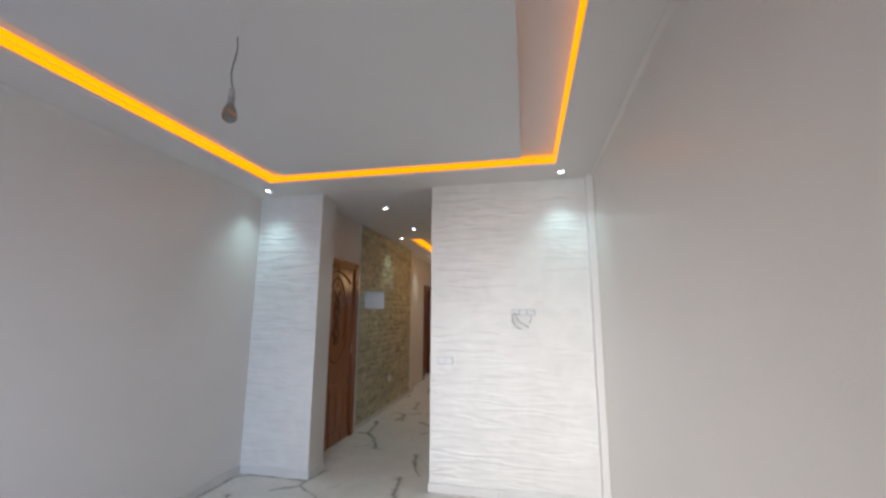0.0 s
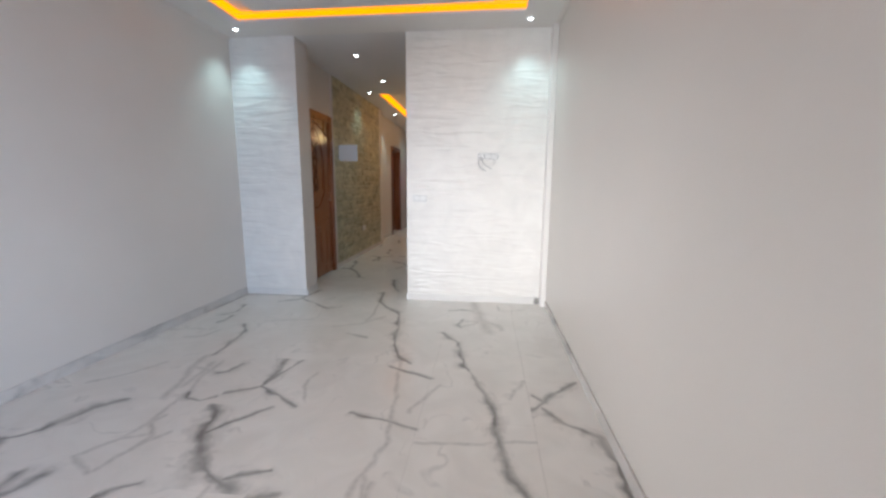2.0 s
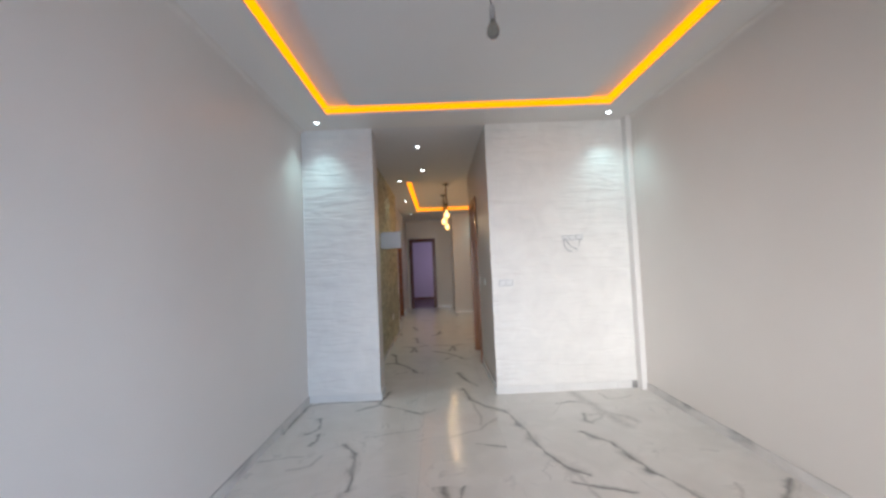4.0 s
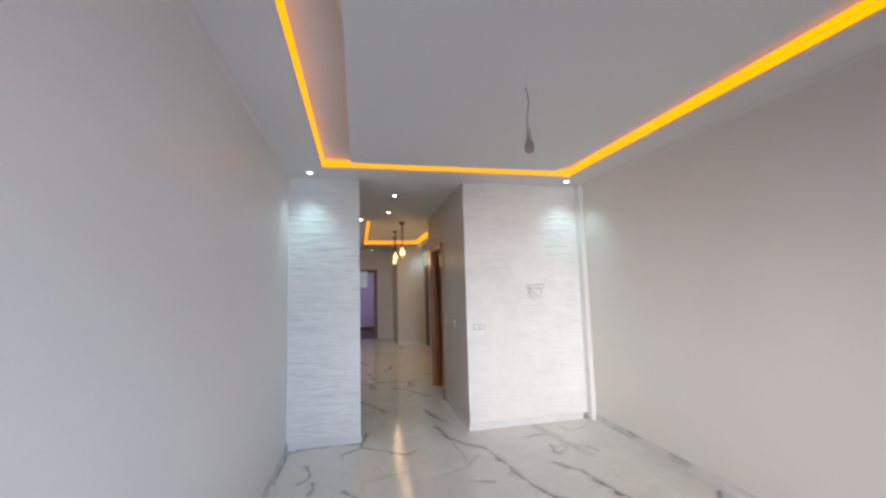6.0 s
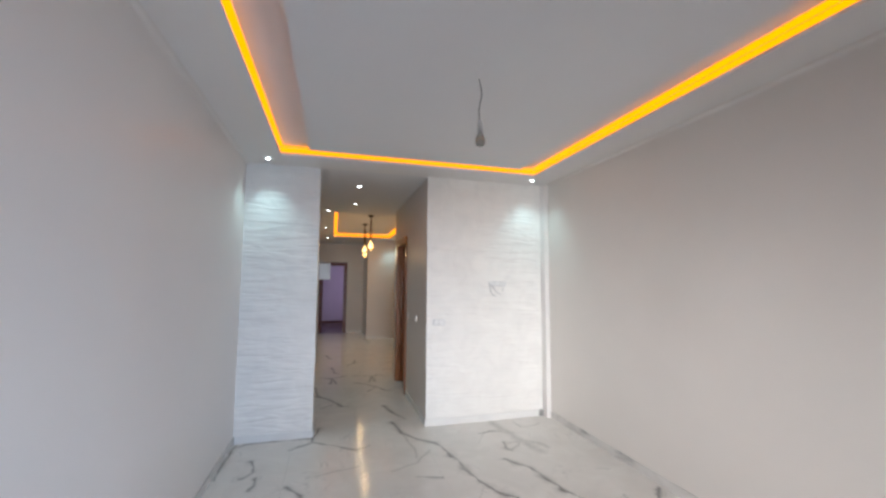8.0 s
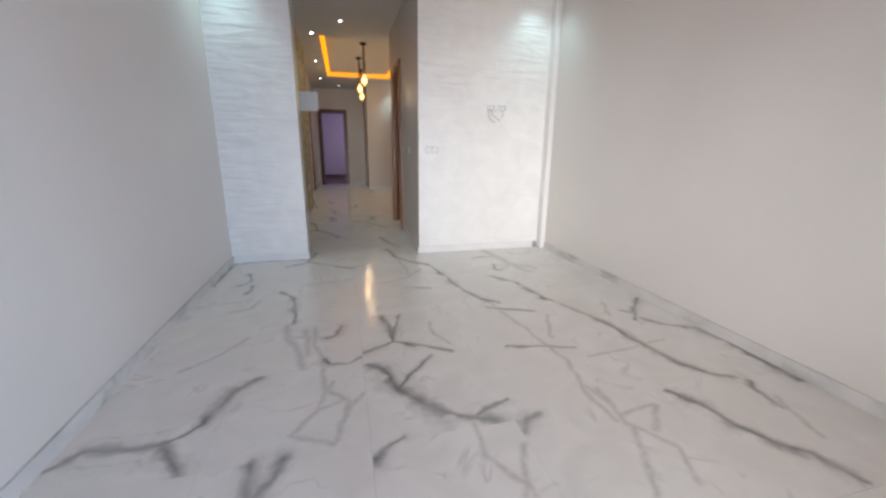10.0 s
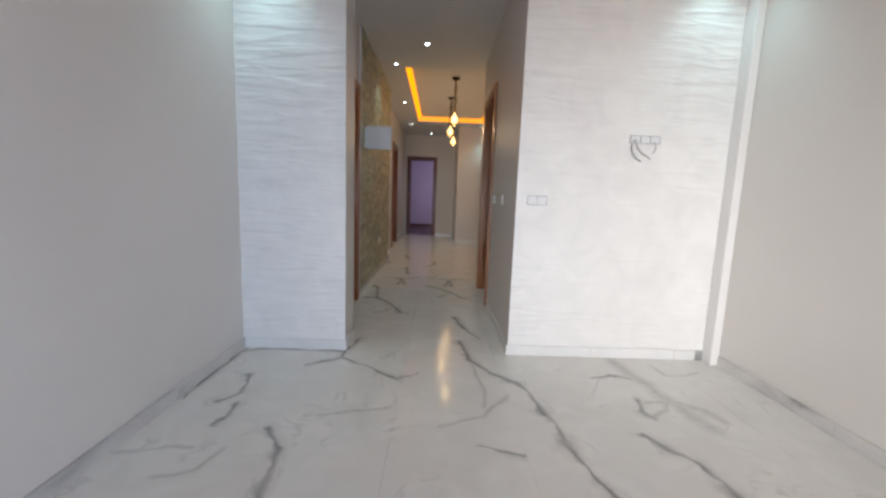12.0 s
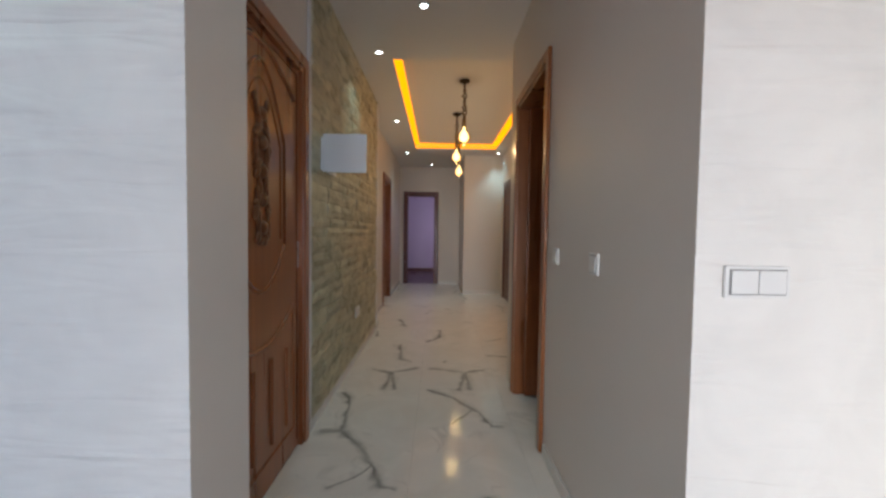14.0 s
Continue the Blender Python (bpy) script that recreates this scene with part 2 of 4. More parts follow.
M_FARFRAME = varnished_wood("dark_frame_wood", (0.075, 0.022, 0.018), (0.14, 0.045, 0.036), 0.45, 0.1)
M_MOULD = varnished_wood("moulding_wood", (0.16, 0.048, 0.015), (0.33, 0.112, 0.036), 0.22, 0.5)
M_STONE = cladding_stone()
M_LILAC = mat("lilac_paint", (0.58, 0.52, 0.62), 0.6, var=0.03)
M_DARKFLOOR = mat("dark_red_floor", (0.10, 0.045, 0.05), 0.3, var=0.2)
M_ROPE = mat("hemp_rope", (0.15, 0.105, 0.06), 0.9, var=0.4, scale=60, bump=0.8, bump_scale=300)
M_GLASS = glass_mat("window_glass", (0.95, 0.97, 0.98))
M_AMBER = glass_mat("amber_glass", (1.0, 0.72, 0.30), 0.05)
M_BULB = glass_mat("grey_bulb_glass", (0.34, 0.35, 0.34), 0.12)
M_CABLE = mat("grey_cable", (0.10, 0.10, 0.10), 0.6, bump=0.0)
M_CABLEW = mat("pale_cable", (0.40, 0.40, 0.405), 0.5, bump=0.0)


# ---- mesh helpers ----
def box(bm, x0, x1, y0, y1, z0, z1, bevel=0.0):
    x0, x1 = min(x0, x1), max(x0, x1)
    y0, y1 = min(y0, y1), max(y0, y1)
    v = [bm.verts.new((x, y, z)) for z in (z0, z1) for y in (y0, y1) for x in (x0, x1)]
    fs = [bm.faces.new([v[i] for i in f]) for f in ((0, 2, 3, 1), (4, 5, 7, 6), (0, 1, 5, 4), (2, 6, 7, 3), (0, 4, 6, 2), (1, 3, 7, 5))]
    if bevel:
        es = {e for f in fs for e in f.edges}
        bmesh.ops.bevel(bm, geom=list(es), offset=bevel, segments=2, affect='EDGES', profile=0.5)


def lathe(bm, x, y, rows, n=24):
    """rows of (radius, z), spun round the upright at x, y."""
    rings = [[bm.verts.new((x + r * math.cos(2 * math.pi * i / n), y + r * math.sin(2 * math.pi * i / n), z)) for i in range(n)] for r, z in rows]
    for a, b in zip(rings, rings[1:]):
        for i in range(n):
            bm.faces.new((a[i], a[(i + 1) % n], b[(i + 1) % n], b[i])).smooth = True
    bm.faces.new(rings[0]), bm.faces.new(rings[-1][::-1])


def tube(bm, pts, r, n=8):
    rings = []
    for i, p in enumerate(pts):
        p = Vector(p)
        d = (Vector(pts[min(i + 1, len(pts) - 1)]) - Vector(pts[max(i - 1, 0)])).normalized()
        u = d.cross(Vector((0.31, 0.87, 0.37))).normalized()
        w = d.cross(u)
        rad = r(i / (len(pts) - 1)) if callable(r) else r
        rings.append([bm.verts.new(p + rad * (math.cos(2 * math.pi * k / n) * u + math.sin(2 * math.pi * k / n) * w)) for k in range(n)])
    for a, b in zip(rings, rings[1:]):
        for k in range(n):
            bm.faces.new((a[k], a[(k + 1) % n], b[(k + 1) % n], b[k])).smooth = True
    bm.faces.new(rings[0]), bm.faces.new(rings[-1][::-1])


def part(name, bm, material, parent=None, label=""):
    bmesh.ops.recalc_face_normals(bm, faces=bm.faces)
    me = bpy.data.meshes.new(name)
    bm.to_mesh(me)
    bm.free()
    if material:
        me.materials.append(material)
    ob = new(name, me)
    if parent:
        ob.parent = parent
    if label:
        ob["label"] = label
    return ob


def boxes(name, rows, material, parent=None, label="", bevel=0.0):
    bm = bmesh.new()
    for r in rows:
        box(bm, *r, bevel=bevel)
    return part(name, bm, material, parent, label)


def structure(ob, label, category):
    return tagged(ob, label, category, kind="structure")


# ---- the plan, in metres ----
XL, XR = -2.69, 0.605         # side walls of the room
YB, YF = -3.50, 3.402         # window wall, textured wall
OL, OR = -1.985, -0.843       # sides of the opening
YP = 3.68                     # back of the left pier
CL, CL2 = -2.175, -2.30       # left wall of the corridor, before and past the stone
YE = 11.60                    # end wall of the corridor
H = 2.693                     # underside of the ceiling borders
HT = 3.05                     # top of the walls
BLK = 10.15                   # front of the projecting wall at the hall's end

floor = structure(boxes("floor", [(XL - 0.15, XR + 0.15, YB - 0.2, YF + 0.15, -0.2, -0.0135), (-3.5, 1.65, YF + 0.15, 5.70, -0.2, -0.0135), (-3.8, 0.15, 5.70, 14.65, -0.2, -0.0135)], M_CONCRETE), "polished white floor of large tiles with dark grey marble veins", "floor")

# walls of the room
structure(boxes("wall_left", [(XL - 0.15, XL, YB - 0.2, YP, 0, HT)], M_WALL), "smooth off-white painted living room wall", "wall")
structure(boxes("wall_right", [(XR, XR + 0.15, YB - 0.2, YF + 0.15, 0, HT)], M_WALL), "smooth off-white painted living room wall", "wall")
structure(boxes("wall_window", [(XL, -2.25, YB - 0.2, YB, 0, HT), (0.17, XR, YB - 0.2, YB, 0, HT), (-2.25, 0.17, YB - 0.2, YB, 2.1, HT), (-2.25, 0.17, YB - 0.2, YB, 0, 0.1)], M_WALL), "off-white painted wall round the balcony window", "wall")
structure(boxes("wall_far_left", [(XL, OL, YF + 0.004, YP, 0, HT)], M_CORR), "beige plastered pier beside the corridor opening", "wall")
structure(boxes("wall_far_right", [(OR, XR, YF + 0.004, YF + 0.15, 0, HT)], M_CORR), "beige plastered wall beside the corridor opening", "wall")
structure(boxes("wall_coating_left", [(XL, OL, YF, YF + 0.0035, 0, H)], M_PANEL), "white rippled decorative coating on the narrow wall", "wall coating")
structure(boxes("wall_coating_right", [(OR, XR, YF, YF + 0.0035, 0, H)], M_PANEL), "white rippled decorative coating on the wide wall", "wall coating")
structure(boxes("corner_chase", [(0.548, XR - 0.001, YF - 0.095, YF - 0.001, 0.0005, H - 0.002)], M_SOFFIT, bevel=0.004), "narrow white boxed pipe chase in the room corner", "trim")

window = structure(new("window_1"), "tall white balcony window letting in daylight", "window")
boxes("window_frame", [(-2.25, -2.19, YB - 0.14, YB - 0.08, 0.1, 2.1), (0.11, 0.17, YB - 0.14, YB - 0.08, 0.1, 2.1), (-1.07, -1.01, YB - 0.14, YB - 0.08, 0.16, 2.04),
                       (-2.19, 0.11, YB - 0.14, YB - 0.08, 0.1, 0.16), (-2.19, 0.11, YB - 0.14, YB - 0.08, 2.04, 2.1)], M_WHITE, window)
for gx0, gx1 in ((-2.19, -1.07), (-1.01, 0.11)):
    pane = boxes("pane", [(gx0, gx1, YB - 0.115, YB - 0.105, 0.16, 2.04)], M_GLASS, window)
    pane.visible_shadow = False

# walls of the corridor
DL0, DL1, DLH = 3.75, 4.69, 2.07      # carved entrance door
DR0, DR1, DRH = 4.65, 5.40, 2.115      # door on the right
D20, D21, D2H = 8.80, 9.62, 2.06      # side door past the stone
FX0, FX1, FH = -2.15, -1.49, 2.05   # far door
structure(boxes("wall_corridor_left", [(CL - 0.15, CL, YP, DL0, 0, HT), (CL - 0.15, CL, DL0, DL1, DLH, HT), (CL - 0.15, CL, DL1, 7.45, 0, HT)], M_CORR), "beige painted corridor wall", "wall")
structure(boxes("wall_hall_left", [(CL2 - 0.15, CL2, 7.45, D20, 0, HT), (CL2 - 0.15, CL2, D20, D21, D2H, HT), (CL2 - 0.15, CL2, D21, YE, 0, HT)], M_CORR), "beige painted hall wall", "wall")
structure(boxes("wall_corridor_right", [(OR, OR + 0.15, YF + 0.15, DR0, 0, HT), (OR, OR + 0.15, DR0, DR1, DRH, HT), (OR, OR + 0.15, DR1, 5.70, 0, HT), (OR + 0.15, -0.19, 5.58, 5.70, 0, HT)], M_CORR), "beige painted corridor wall", "wall")
structure(boxes("wall_hall_right", [(-0.19, -0.04, 5.58, BLK, 0, HT)], M_CORR), "beige painted hall wall", "wall")
structure(boxes("wall_hall_block", [(-0.93, -0.04, BLK, YE + 0.15, 0, HT)], M_CORR), "pale painted projecting wall at the hall's end", "wall")
structure(boxes("wall_end", [(CL2 - 0.15, FX0, YE, YE + 0.15, 0, HT), (FX0, FX1, YE, YE + 0.15, FH, HT), (FX1, -0.93, YE, YE + 0.15, 0, HT)], M_CORR), "beige painted end wall of the corridor", "wall")
# rooms beyond the doors, closed
structure(boxes("wall_bedroom", [(-3.4, -3.25, YE + 0.15, 14.5, 0, HT), (0.0, 0.15, YE + 0.15, 14.5, 0, HT), (-3.4, 0.15, 14.5, 14.65, 0, HT), (-3.4, CL2 - 0.15, YE, YE + 0.15, 0, HT)], M_LILAC), "pale lilac painted wall of the room beyond the far door", "wall")
structure(boxes("wall_side_room", [(1.5, 1.65, YF + 0.15, 5.70, 0, HT), (OR + 0.15, 1.5, YF + 0.15, YF + 0.3, 0, HT), (-0.04, 1.5, 5.58, 5.70, 0, HT)], M_CORR), "plain wall of the unlit side room", "wall")
structure(boxes("wall_left_room", [(-3.8, -3.65, 8.3, 10.2, 0, HT), (-3.65, CL2 - 0.15, 8.3, 8.45, 0, HT), (-3.65, CL2 - 0.15, 10.05, 10.2, 0, HT)], M_CORR), "plain wall of the side room", "wall")
structure(boxes("wall_landing", [(-3.5, -3.35, YP, 5.0, 0, HT), (-3.35, CL - 0.15, YP - 0.15, YP, 0, HT), (-3.35, CL - 0.15, 5.0, 5.15, 0, HT)], M_CORR), "plain wall behind the entrance door", "wall")
structure(boxes("floor_bedroom", [(-3.25, 0.0, YE + 0.02, 14.5, -0.012, 0.003)], M_DARKFLOOR), "dark red polished floor beyond the far door", "floor")
structure(boxes("baseboard_bedroom", [(-3.25, 0.0, 14.48, 14.5, 0.003, 0.10)], M_FARFRAME), "dark wooden skirting in the room beyond", "baseboard")


def tray(x0, x1, y0, y1, lx0, lx1, ly0, ly1, back, top, gap):
    """A ceiling border under x0..x1, y0..y1 with an opening lx0..lx1, ly0..ly1 whose recess reaches back over the border."""
    t = 0.02
    rows = [(x0 + gap, lx0, y0, y1, H, H + t), (lx1, x1 - gap, y0, y1, H, H + t), (lx0, lx1, y0, ly0, H, H + t), (lx0, lx1, ly1, y1, H, H + t)]
    bx0, bx1, by0, by1 = lx0 - back, lx1 + back, ly0 - back, ly1 + back
    rows += [(x0, bx0, y0, y1, H + t, top), (bx1, x1, y0, y1, H + t, top), (bx0, bx1, y0, by0, H + t, top), (bx0, bx1, by1, y1, H + t, top)]
    rows += [(x0, x1, y0, y1, top, top + 0.1)]
    return rows, (bx0, bx1, by0, by1)


LX0, LX1, LY0, LY1 = -2.33, 0.275, -3.05, 3.03
rows, room_back = tray(XL, XR, YB, YF, LX0, LX1, LY0, LY1, 0.05, 2.788, 0.003)
PZ = 2.69
rows.append((LX0 + 0.262, LX1 - 0.275, LY0 + 0.20, LY1 - 0.20, PZ, 2.787))
structure(boxes("ceiling_border", rows[:4], M_SOFFIT), "white plaster border of the tray ceiling with downlights", "ceiling")
structure(boxes("ceiling_room", rows[4:], M_CEIL), "pale grey plaster tray ceiling with an amber-lit recess", "ceiling")
CX0, CX1, CY0, CY1 = -1.84, -0.40, 6.01, 9.65
rows, hall_back = tray(CL2 - 0.15, -0.04, YP, YE, CX0, CX1, CY0, CY1, 0.08, 2.79, 0.0)
rows.append((CL - 0.1, OR + 0.1, YF + 0.001, YP, H, H + 0.2))
structure(boxes("ceiling_corridor", rows, M_CEIL), "white plaster corridor ceiling with an amber-lit recess", "ceiling")
structure(boxes("ceiling_side_rooms", [(OR + 0.15, 1.65, YF + 0.15, 5.70, 2.75, 2.85), (-3.8, CL2 - 0.16, 8.3, 10.2, 2.75, 2.85), (-3.4, 0.15, YE + 0.15, 14.65, 2.75, 2.85), (-3.5, CL - 0.16, YP - 0.15, 5.15, 2.75, 2.85)], M_CEIL), "plain white ceiling of the side rooms", "ceiling")


def led_loop(x0, x1, y0, y1, z, h, top, wide_x, wide_y):
    """A light strip in the upper and outer corner of a recess: a standing glowing strip, and a lying glowing face in
    place of the strip's light on the recess ceiling.
    """
    ob = tagged(new("led_strip"), "amber light strip laid in the ceiling recess", "light strip", group="ceiling light strips")
    w = 0.006
    for r in ((x0, x0 + w, y0, y1, z, z + h), (x1 - w, x1, y0, y1, z, z + h), (x0 + w, x1 - w, y0, y0 + w, z, z + h), (x0 + w, x1 - w, y1 - w, y1, z, z + h)):
        boxes("strip", [r], M_LED, ob)
    # lying faces: the strip's light on the recess ceiling, made as glowing sheets
    for r in ((x0, x0 + wide_x, y0, y1), (x1 - wide_x, x1, y0, y1), (x0 + wide_x, x1 - wide_x, y0, y0 + wide_y), (x0 + wide_x, x1 - wide_x, y1 - wide_y, y1)):
        boxes("ceiling_glow", [(*r, top - w, top - 0.001)], M_LED, ob)
    return ob


e = 0.002
led_loop(room_back[0] + e, room_back[1] - e, room_back[2] + e, room_back[3] - e, H + 0.0215, 0.060, 2.788, 0.060, 0.030)
led_loop(hall_back[0] + e, hall_back[1] - e, hall_back[2] + e, hall_back[3] - e, H + 0.0215, 0.045, 2.79, 0.14, 0.10)


# ---- cornice ----
def cornice(name, at, face):
    """A small plaster cove between a side wall and the ceiling border."""
    k = 0.034
    arc = [(at, H - 0.001), (at, H - k)] + [(at + face * (k - k * math.cos(math.pi / 2 * q / 5)), H - k + (k - 0.001) * math.sin(math.pi / 2 * q / 5)) for q in range(1, 6)]
    bm = bmesh.new()
    ends = [[bm.verts.new((x, y, z)) for x, z in arc] for y in (YB, YF - (0.0 if face > 0 else 0.097))]
    for q in range(len(arc)):
        bm.faces.new((ends[0][q], ends[0][(q + 1) % len(arc)], ends[1][(q + 1) % len(arc)], ends[1][q]))
    bm.faces.new(ends[0]), bm.faces.new(ends[1][::-1])
    return structure(part(name, bm, M_WALL), "small rounded plaster cove where the wall meets the ceiling", "trim")


cornice("cornice_left", XL + 0.001, 1)
cornice("cornice_right", XR - 0.001, -1)


# ---- skirting ----
def skirting(name, axis, at, a, b, face, material=None):
    """Tiles of 60 cm along one wall; face +1 or -1 is the side to which they stand proud."""
    ob = structure(new(name), "low white marble tile skirting along the wall", "baseboard")
    s = a
    while s < b - 0.01:
        q = min(s + 0.6, b)
        lo, hi = (at, at + 0.011 * face)
        r = (lo, hi, s + 0.0006, q - 0.0006, 0.0, 0.07) if axis == "x" else (s + 0.0006, q - 0.0006, lo, hi, 0.0, 0.07)
        boxes("tile", [r], material or M_SKIRT, ob, bevel=0.002)
        s = q
    return ob


skirting("baseboard_left", "x", XL + 0.001, YB, YF - 0.001, 1, M_SKIRT2)
skirting("baseboard_right", "x", XR - 0.001, YB, YF - 0.097, -1, M_SKIRT2)
skirting("baseboard_far_left", "y", YF - 0.001, XL + 0.013, OL + 0.012, -1)
skirting("baseboard_far_right", "y", YF - 0.001, OR - 0.012, 0.495, -1)
skirting("baseboard_far_right_end", "y", YF - 0.001, 0.496, 0.547, -1, M_SKIRTD)
skirting("baseboard_pier", "x", OL + 0.001, YF, YP, 1)
skirting("baseboard_corridor_right", "x", OR - 0.001, YF, DR0 - 0.08, -1)
skirting("baseboard_stone", "x", CL + 0.001, DL1 + 0.08, 7.45, 1)
skirting("baseboard_hall_left", "x", CL2 + 0.001, 7.45, D20 - 0.08, 1)
skirting("baseboard_hall_left_end", "x", CL2 + 0.001, D21 + 0.08, YE, 1)
skirting("baseboard_end", "y", YE - 0.001, FX1 + 0.08, -0.93, -1)
skirting("baseboard_block", "y", BLK - 0.001, -0.93, -0.19, -1)
skirting("baseboard_block_side", "x", -0.931, BLK - 0.011, YE - 0.012, -1)


# ---- downlights ----
def downlight(x, y):
    ob = tagged(new("downlight"), "small round recessed ceiling downlight shining cool white", "downlight", group="recessed ceiling downlights")
    bm = bmesh.new()
    lathe(bm, 0, 0, [(0.0255, H - 0.0005), (0.043, H - 0.0005), (0.043, H - 0.005), (0.036, H - 0.009), (0.0255, H - 0.007)])
    part("trim_ring", bm, M_WHITE, ob)
    bm = bmesh.new()
    lathe(bm, 0, 0, [(0.024, H - 0.001), (0.024, H - 0.006), (0.016, H - 0.010), (0.002, H - 0.011)])
    part("lens", bm, M_LAMP, ob, "glowing round lens")
    ob.location = (x, y, 0)
    return ob


first = None
for sx, sy, power in SPOTS:
    if first is None:
        first = downlight(sx, sy)
    else:
        copy_thing(first, pose(sx, sy, 0))
    spot_light("downlight_beam", sx, sy, H - 0.02, power, COOL)


# ---- bare bulb in the living room ----
def bare_bulb(x, y, z):
    ob = tagged(new("hanging_bulb"), "bare unlit bulb hanging on a crooked grey cable from the ceiling", "bulb")

    def run(z0, z1, n):
        return [(x + 0.007 * math.sin(31 * (q - z)) + 0.05 * max(0.0, q - z - 0.2) ** 1.5, y + 0.006 * math.sin(23 * (q - z)), q) for q in (z0 + (z1 - z0) * k / n for k in range(n + 1))]

    bm = bmesh.new()
    tube(bm, run(z + 0.095, 2.605, 24), 0.0027, 8)
    part("cable", bm, M_CABLE, ob)
    bm = bmesh.new()
    tube(bm, run(2.6055, PZ - 0.002, 8), 0.0027, 8)
    part("cable_end", bm, M_CEIL, ob, "upper cable end painted over with the ceiling")
    bm = bmesh.new()
    lathe(bm, x, y, [(0.004, z + 0.102), (0.010, z + 0.10), (0.013, z + 0.085), (0.0135, z + 0.068), (0.0125, z + 0.066)])
    part("lamp_holder", bm, M_CABLEW, ob, "pale plastic lamp holder")
    bm = bmesh.new()
    lathe(bm, x, y, [(0.0125, z + 0.064), (0.0135, z + 0.057), (0.0125, z + 0.051), (0.0135, z + 0.045), (0.0125, z + 0.036)])
    part("screw_cap", bm, M_SHADOW, ob, "dull grey screw cap")
    bm = bmesh.new()
    lathe(bm, x, y, [(0.0125, z + 0.036), (0.0155, z + 0.028), (0.0235, z + 0.010), (0.0275, z - 0.010), (0.025, z - 0.026), (0.016, z - 0.037), (0.003, z - 0.041)])
    part("glass", bm, M_BULB, ob, "dull grey glass")
    return ob


bare_bulb(-1.105, 1.105, 2.272)


# ---- pendant lamps in the hall ----
def pendant(x, y, zg):
    ob = tagged(new("pendant_lamp"), "pendant lamp on knotted rope with a glowing amber glass globe", "pendant lamp", group="pendant lamps in the hall")
    top = 2.79
    bm = bmesh.new()
    lathe(bm, x, y, [(0.004, top - 0.001), (0.056, top - 0.001), (0.058, top - 0.012), (0.045, top - 0.026), (0.012, top - 0.034), (0.010, top - 0.055), (0.003, top - 0.056)])
    part("canopy", bm, M_DARK, ob, "dark metal canopy")
    zc = zg + 0.17
    for ph in (0.0, math.pi):
        bm = bmesh.new()
        pts = []
        for k in range(61):
            s = k / 60
            swell = 0.006 + 0.015 * math.exp(-((s - 0.30) / 0.09) ** 2) + 0.021 * math.exp(-((s - 0.72) / 0.13) ** 2)
            a = ph + s * 20
            pts.append((x + swell * math.cos(a), y + swell * math.sin(a), top - 0.05 + (zc - top + 0.05) * s))
        tube(bm, pts, 0.009, 6)
        part("rope_strand", bm, M_ROPE, ob)
    bm = bmesh.new()
    lathe(bm, x, y, [(0.008, zc + 0.012), (0.020, zc + 0.008), (0.022, zc - 0.05), (0.030, zc - 0.055), (0.031, zc - 0.062), (0.012, zc - 0.064)])
    part("lamp_holder", bm, M_BRASS, ob, "aged brass holder")
    bm = bmesh.new()
    lathe(bm, x, y, [(0.022, zg + 0.108), (0.024, zg + 0.085), (0.036, zg + 0.062), (0.058, zg + 0.035), (0.068, zg), (0.060, zg - 0.034), (0.036, zg - 0.060), (0.015, zg - 0.072), (0.010, zg - 0.085), (0.002, zg - 0.098)])
    g = part("globe", bm, M_AMBER, ob, "clear amber glass globe")
    g.visible_shadow = False
    bm = bmesh.new()
    lathe(bm, x, y, [(0.007, zg + 0.098), (0.010, zg + 0.055), (0.027, zg + 0.024), (0.034, zg), (0.027, zg - 0.024), (0.012, zg - 0.034), (0.002, zg - 0.037)], 16)
    part("bulb", bm, M_FILAMENT, ob, "glowing warm filament bulb")
    point_light("pendant_light", x, y, zg - 0.14, 3.6, (1.0, 0.66, 0.32))
    return ob


pendant(-1.165, 6.70, 2.20)
pendant(-1.19, 7.85, 2.21)
pendant(-1.09, 9.10, 2.21)


# ---- switches, sockets ----
def plate(name, label, category, width, height, keys, group=""):
    """A wall plate in the x-z plane, facing -y, its back at y = 0."""
    ob = tagged(new(name), label, category, group=group)
    bm = bmesh.new()
    box(bm, -width / 2, width / 2, -0.009, -0.0008, -height / 2, height / 2, bevel=0.003)
    part("plate", bm, M_WHITE, ob)
    bm = bmesh.new()
    box(bm, -width / 2 + 0.009, width / 2 - 0.009, -0.0098, -0.0091, -height / 2 + 0.008, height / 2 - 0.008)
    part("gap", bm, M_JOINT, ob, "grey joint round the rocker")
    kw = (width - 0.022) / keys
    for k in range(keys):
        bm = bmesh.new()
        x0 = -width / 2 + 0.011 + k * kw
        box(bm, x0 + 0.0012, x0 + kw - 0.0012, -0.0135, -0.0099, -height / 2 + 0.0105, height / 2 - 0.0105, bevel=0.0015)
        part("rocker", bm, M_WHITE, ob)
    return ob


plate("light_switch", "white double rocker light switch on the textured wall", "light switch", 0.149, 0.074, 2).matrix_world = pose(-0.705, YF - 0.001, 1.086)
single = plate("light_switch", "white single rocker light switch on the corridor wall", "light switch", 0.082, 0.082, 1, "corridor light switches")
single.matrix_world = pose(OR - 0.001, 4.43, 1.08, 0, 0, -90)
copy_thing(single, pose(OR - 0.001, 3.96, 1.08, 0, 0, -90))

